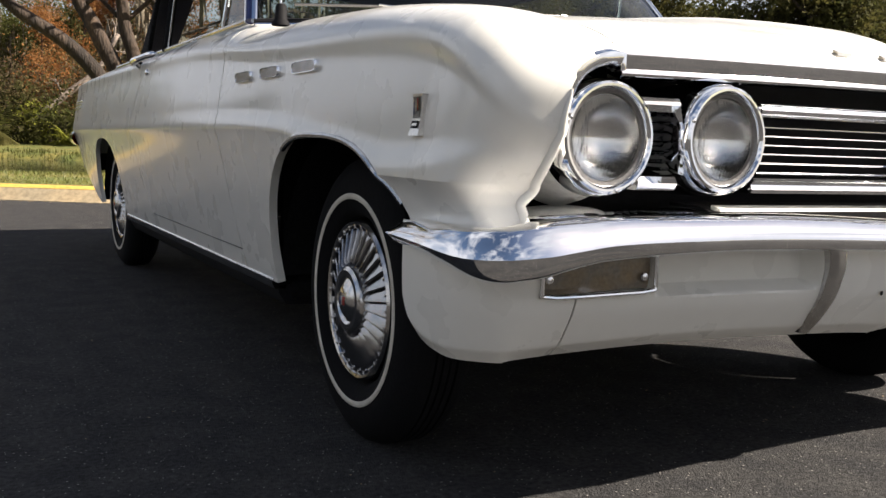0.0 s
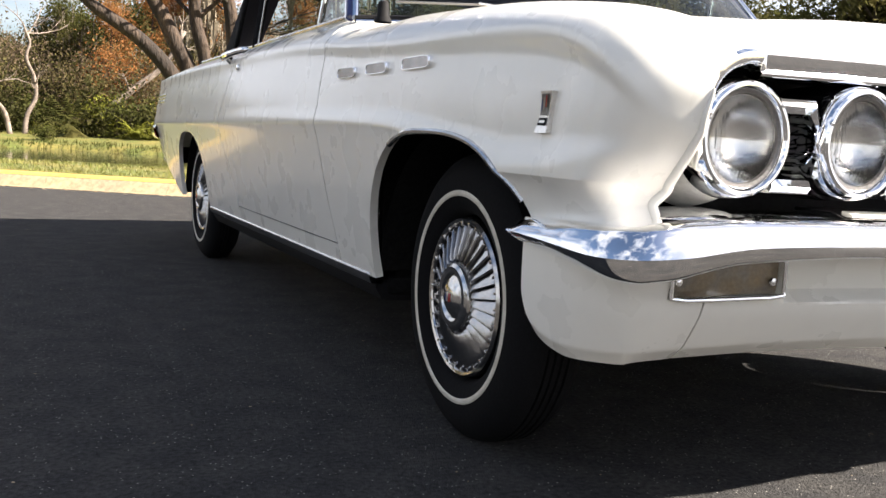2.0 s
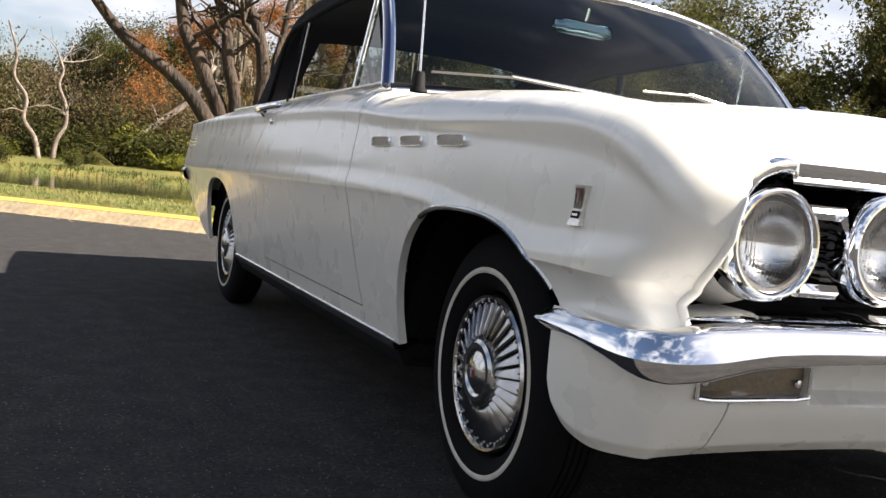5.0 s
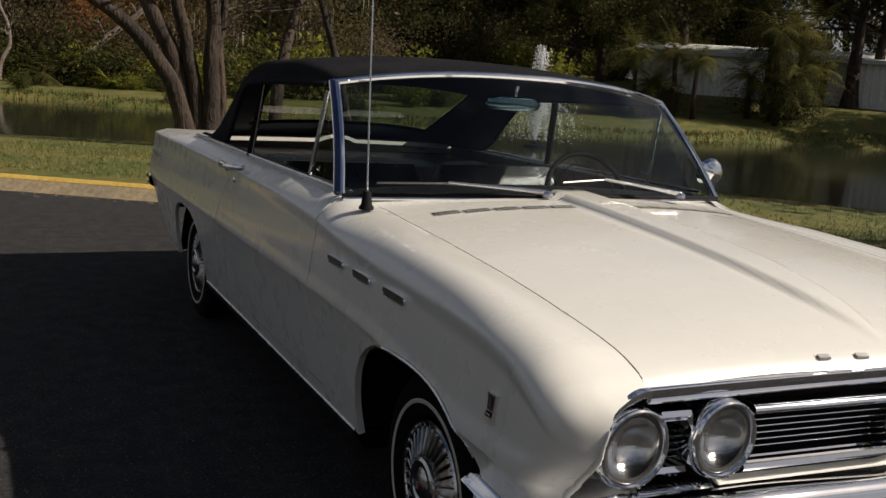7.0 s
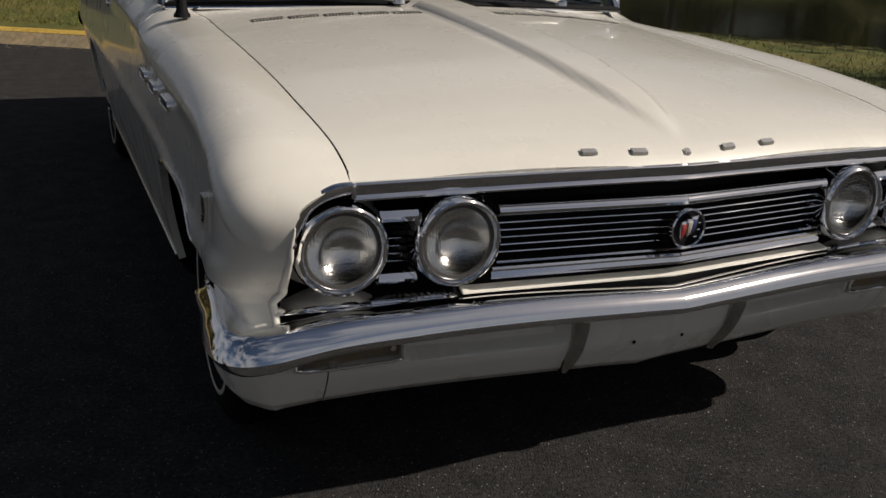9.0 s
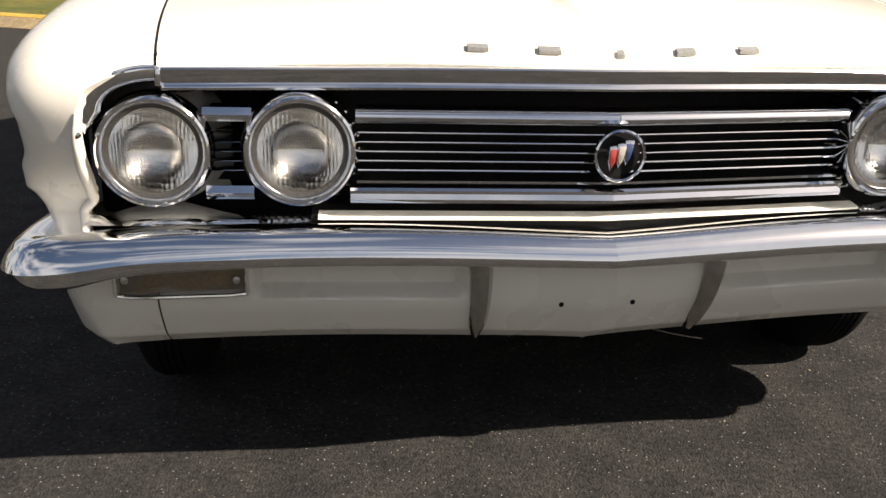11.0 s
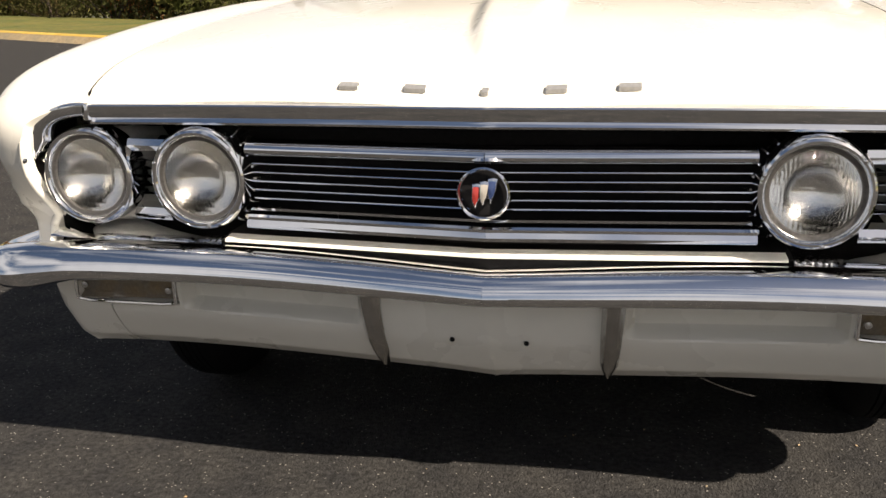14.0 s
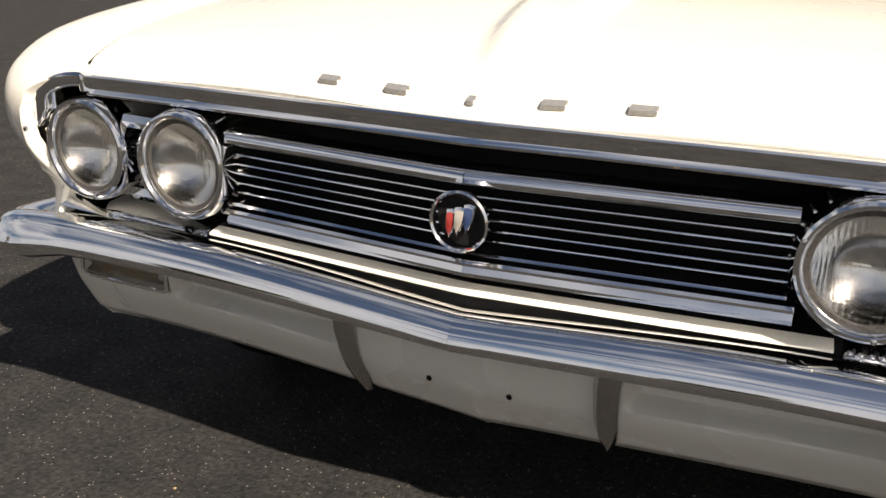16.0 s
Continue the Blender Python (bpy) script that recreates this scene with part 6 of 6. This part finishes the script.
def palm(seed, h, fr, label, trunk_r=0.11, mat=None, length=1.5):
    rng = np.random.default_rng(seed)
    t = tagged(empty("palm"), label, "palm")
    if h > 0.3:
        Geo().tube([(0, 0, -0.2), (0.05, 0, h * 0.5), (0, 0.05, h)], [trunk_r * 1.2, trunk_r, trunk_r * 0.9], 10).obj("trunk", BARK, t, "", 0)
    v, f = [], []
    for k in range(fr):
        a = rng.uniform(0, 2 * math.pi)
        el = rng.uniform(-0.5, 1.3) if h > 1 else rng.uniform(-0.1, 1.3)
        L = length * rng.uniform(0.7, 1.1)
        pts = [np.array((0, 0, h))]
        d = np.array((math.cos(a) * math.cos(el), math.sin(a) * math.cos(el), math.sin(el)))
        for i in range(8):
            d = d + np.array((0, 0, -0.13))
            d /= np.linalg.norm(d)
            pts.append(pts[-1] + d * L / 8)
        sd = np.cross(d, (0, 0, 1.0))
        sd /= np.linalg.norm(sd) + 1e-9
        for i, p in enumerate(pts[1:], 1):
            for s in (-1, 1):
                for q in (0.0, 0.5):
                    b = p + (pts[i - 1] - p) * q
                    w = 0.42 * L * math.sin(math.pi * min(0.92, (i - q) / 8.5 + 0.12)) * 0.55
                    tip = b + sd * s * w + d * w * 0.5 - np.array((0, 0, w * 0.35))
                    o = len(v)
                    v += [b - d * 0.02, b + d * 0.035, tip]
                    f.append((o, o + 1, o + 2))
    obj("fronds", v, f, mat or LEAF_GREEN, t, "", 0)["kind"] = "stuff"
    return t


at_ground(palm(61, 0.3, 26, "small green palm bush on the far bank", length=1.7), 0.85, 43.5, 0, 1.2)
at_ground(palm(62, 0.2, 20, "small green palm bush at the pond's edge", length=1.2, mat=LEAF_LIME), 3.4, 42)
pm = [palm(63, 4.0, 46, "tall shaggy palm before the white shed", 0.16, LEAF_PALM, 2.5), palm(64, 2.0, 42, "short bushy palm before the white shed", 0.14, LEAF_PALM, 2.3)]
for i, (x, y, k, s) in enumerate(((30.4, 36.0, 0, 0.85), (29.4, 36.6, 1, 0.85), (31.2, 35.2, 0, 0.75), (30.2, 37.0, 1, 0.8), (35.2, 33.8, 0, 1.15), (36.4, 33.4, 1, 1.25), (34.4, 34.6, 1, 1.1), (36.0, 35.0, 0, 1.0), (40.5, 35.2, 1, 1.0), (35.0, 33.2, 1, 0.9), (37.2, 34.0, 0, 1.1), (29.0, 37.4, 0, 0.8))):
    m = Matrix.LocRotScale((x, y, ground_z(x, y)), Euler((0, 0, i * 1.3)), None)
    ob = pm[k] if i in (0, 1) else copy_thing(pm[k], m)
    ob.matrix_basis = m
    ob.scale = (s, s, s)
    ob["group"] = "palms before the shed"

for x, y, s_ in ((30.0, 36.2, 0.45), (35.0, 33.6, 0.6), (36.0, 34.0, 0.65), (30.6, 36.6, 0.4), (35.6, 33.0, 0.5)):
    plant(sk, done, 6, x, y, s_, "dark thickets among the palms", 1.1)

# big dark oaks on the right bank
oak = tree(71, 13.0, 0.42, LEAF_OAK, "big spreading dark oak across the pond", 13, 0.17, 0.55, spread_=0.62, fork=0.22, depth=3)
at_ground(oak, 42.0, 34.6)
ob = copy_thing(oak, Matrix.LocRotScale((31.0, 46.5, ground_z(31, 46.5)), Euler((0, 0, 2.1)), None))
ob.scale = (0.8, 0.8, 0.8)
ob = copy_thing(oak, Matrix.LocRotScale((52.0, 36.5, ground_z(52, 36.5)), Euler((0, 0, 4.0)), None))
ob.scale = (1.0, 1.0, 1.05)
ob = copy_thing(oak, Matrix.LocRotScale((22.0, 52.0, ground_z(22, 52)), Euler((0, 0, 5.0)), None))
ob.scale = (0.8, 0.8, 0.8)

# trees out of view on the near sides, for reflections; open towards the sun
for i, (x, y, k, sc) in enumerate(((-47, 4, 3, 1.2), (-49, 14, 0, 1.1), (-46, -9, 3, 1.2), (-44, 24, 5, 1.0), (-43, -22, 0, 1.2), (-32, -36, 3, 1.2), (-16, -42, 0, 1.1), (-2, -45, 3, 1.1), (-40, 33, 1, 1.0), (-54, -3, 3, 1.3), (-36, 42, 3, 1.0), (-52, 9, 5, 1.1))):
    ob = copy_thing(kinds[k], Matrix.LocRotScale((x, y, 0), Euler((0, 0, i * 0.9)), None))
    ob.scale = (sc, sc, sc)

# oaks; the first two stand out of view, added to shade the right bank
for x, y, sz, tn in ((47.5, 26.0, 0.85, 3.3), (53.0, 22.0, 0.9, 5.2), (28.5, 42.0, 0.62, 1.0), (31.5, 44.0, 0.7, 2.6), (44.5, 35.0, 0.95, 0.4), (39.0, 45.5, 0.95, 1.7)):
    ob = copy_thing(oak, Matrix.LocRotScale((x, y, ground_z(x, y)), Euler((0, 0, tn)), None))
    ob.scale = (sz, sz, sz * 0.9)
# unseen trees to the right, added to cast shade on the near lawn
for x, y, k, sz in ((13.5, -1.0, 0, 0.95), (17.5, 3.0, 3, 1.35), (21.5, 0.8, 0, 1.3), (25.0, 4.0, 3, 1.4), (21.0, 6.2, 5, 1.1), (30.0, 0.5, 3, 1.5)):
    ob = copy_thing(kinds[k], Matrix.LocRotScale((x, y, 0.08), Euler((0, 0, x)), None))
    ob.scale = (sz, sz, sz)

for i in range(16):
    q = rp(-15 - 1.4 * i, 9.0 + 1.5 * math.sin(i * 2.1))
    plant(sk, done, (6, 4, 1, 6, 5)[i % 5], q[0], q[1], 0.8 if i % 5 != 2 else 1.7, "thickets along the lawn")

# white metal shed
SHED = material("white_metal_siding", (0.66, 0.66, 0.62), 0.55, vary=0.08, scale=0.6, color2=(0.58, 0.58, 0.55), bump=0.1, bump_scale=3)
SHED_TRIM = material("grey_metal_trim", (0.40, 0.40, 0.40), 0.5, vary=0.1, scale=1)
SHED_DARK = material("dark_opening", (0.02, 0.02, 0.02), 0.8, vary=0.1, scale=1)
shed = tagged(empty("shed", None, pose(45.0, 32.4, 0.8, 0, 0, -45.5)), "long low white metal shed with plain doors", "shed")
w = Geo()
prof_ = [(-16, 12), (-16, 0)]
for i in range(80):
    x = -16 + i * 0.4
    prof_ += [(x + 0.17, 0), (x + 0.2, -0.04), (x + 0.37, -0.04), (x + 0.4, 0)]
prof_.append((16, 12))
w.grid([[(x, y, z) for x, y in prof_] for z in (-0.5, 3.5)])
w.obj("wall", SHED, shed, "", 20)
Geo().grid([[(x, -0.4, 3.45) for x in (-16.4, 16.4)], [(x, 6, 4.3) for x in (-16.4, 16.4)], [(x, 12.4, 3.45) for x in (-16.4, 16.4)]]).obj("roof", SHED, shed)
Geo().box(-16.4, 16.4, -0.48, -0.36, 3.3, 3.52).obj("gutter", SHED_TRIM, shed)
for x in (-9.0, 6.0):
    Geo().box(x, x + 1.0, -0.10, -0.04, 0.6, 2.75, 0.01).obj("door", SHED, shed, "plain white door")
    Geo().tube([(x - 0.04, -0.1, 0.6), (x - 0.04, -0.1, 2.79), (x + 1.04, -0.1, 2.79), (x + 1.04, -0.1, 0.6)], 0.05, 4).obj("door_frame", SHED_TRIM, shed)
for x in (-6.5, 1.0, 9.5):
    rdo = Geo()
    zz = [(q, z) for k in range(12) for q, z in ((-0.05, -0.1 + k * 0.25), (-0.09, -0.08 + k * 0.25), (-0.09, 0.12 + k * 0.25))]
    rdo.grid([[(xx, q, z) for xx in (x, x + 3.2)] for q, z in zz])
    # the last one is coloured near black as the shade inside an opening
    rdo.obj("roller_door", SHED_DARK if x > 8 else SHED, shed, "roller door")

# fountain in the pond
SPRAY = material("white_spray", (0.75, 0.77, 0.78), 0.3, vary=0.1, scale=3)
fo = tagged(empty("fountain", None, pose(13.55, 22.3, -0.38)), "pond fountain throwing a fan of white spray", "fountain")
Geo().lathe([(0.35, -0.1), (0.34, 0.06), (0.12, 0.10), (0.06, 0.22), (0.0001, 0.22)], 20).obj("nozzle", BLACK, fo)
rng = np.random.default_rng(5)
v, f = [], []
for k in range(240):
    a, hgt, out = rng.uniform(0, 2 * math.pi), rng.uniform(0.9, 1.9), rng.uniform(0.2, 1.7)
    if k < 60:
        hgt, out = rng.uniform(2.3, 2.9), rng.uniform(0.0, 0.5)
    for i in range(40):
        t = rng.uniform(0, 1)
        p = np.array((math.cos(a) * out * t, math.sin(a) * out * t, 0.2 + hgt * 4 * t * (1 - t))) + rng.normal(0, 0.02, 3)
        s = rng.uniform(0.006, 0.019)
        o = len(v)
        v += [p + (s, 0, 0), p + (-s * 0.5, s * 0.8, 0), p + (-s * 0.5, -s * 0.8, 0), p + (0, 0, s * 2)]
        f += [(o, o + 1, o + 3), (o + 1, o + 2, o + 3), (o + 2, o, o + 3)]
obj("spray", v, f, SPRAY, fo, "white water spray", 0)
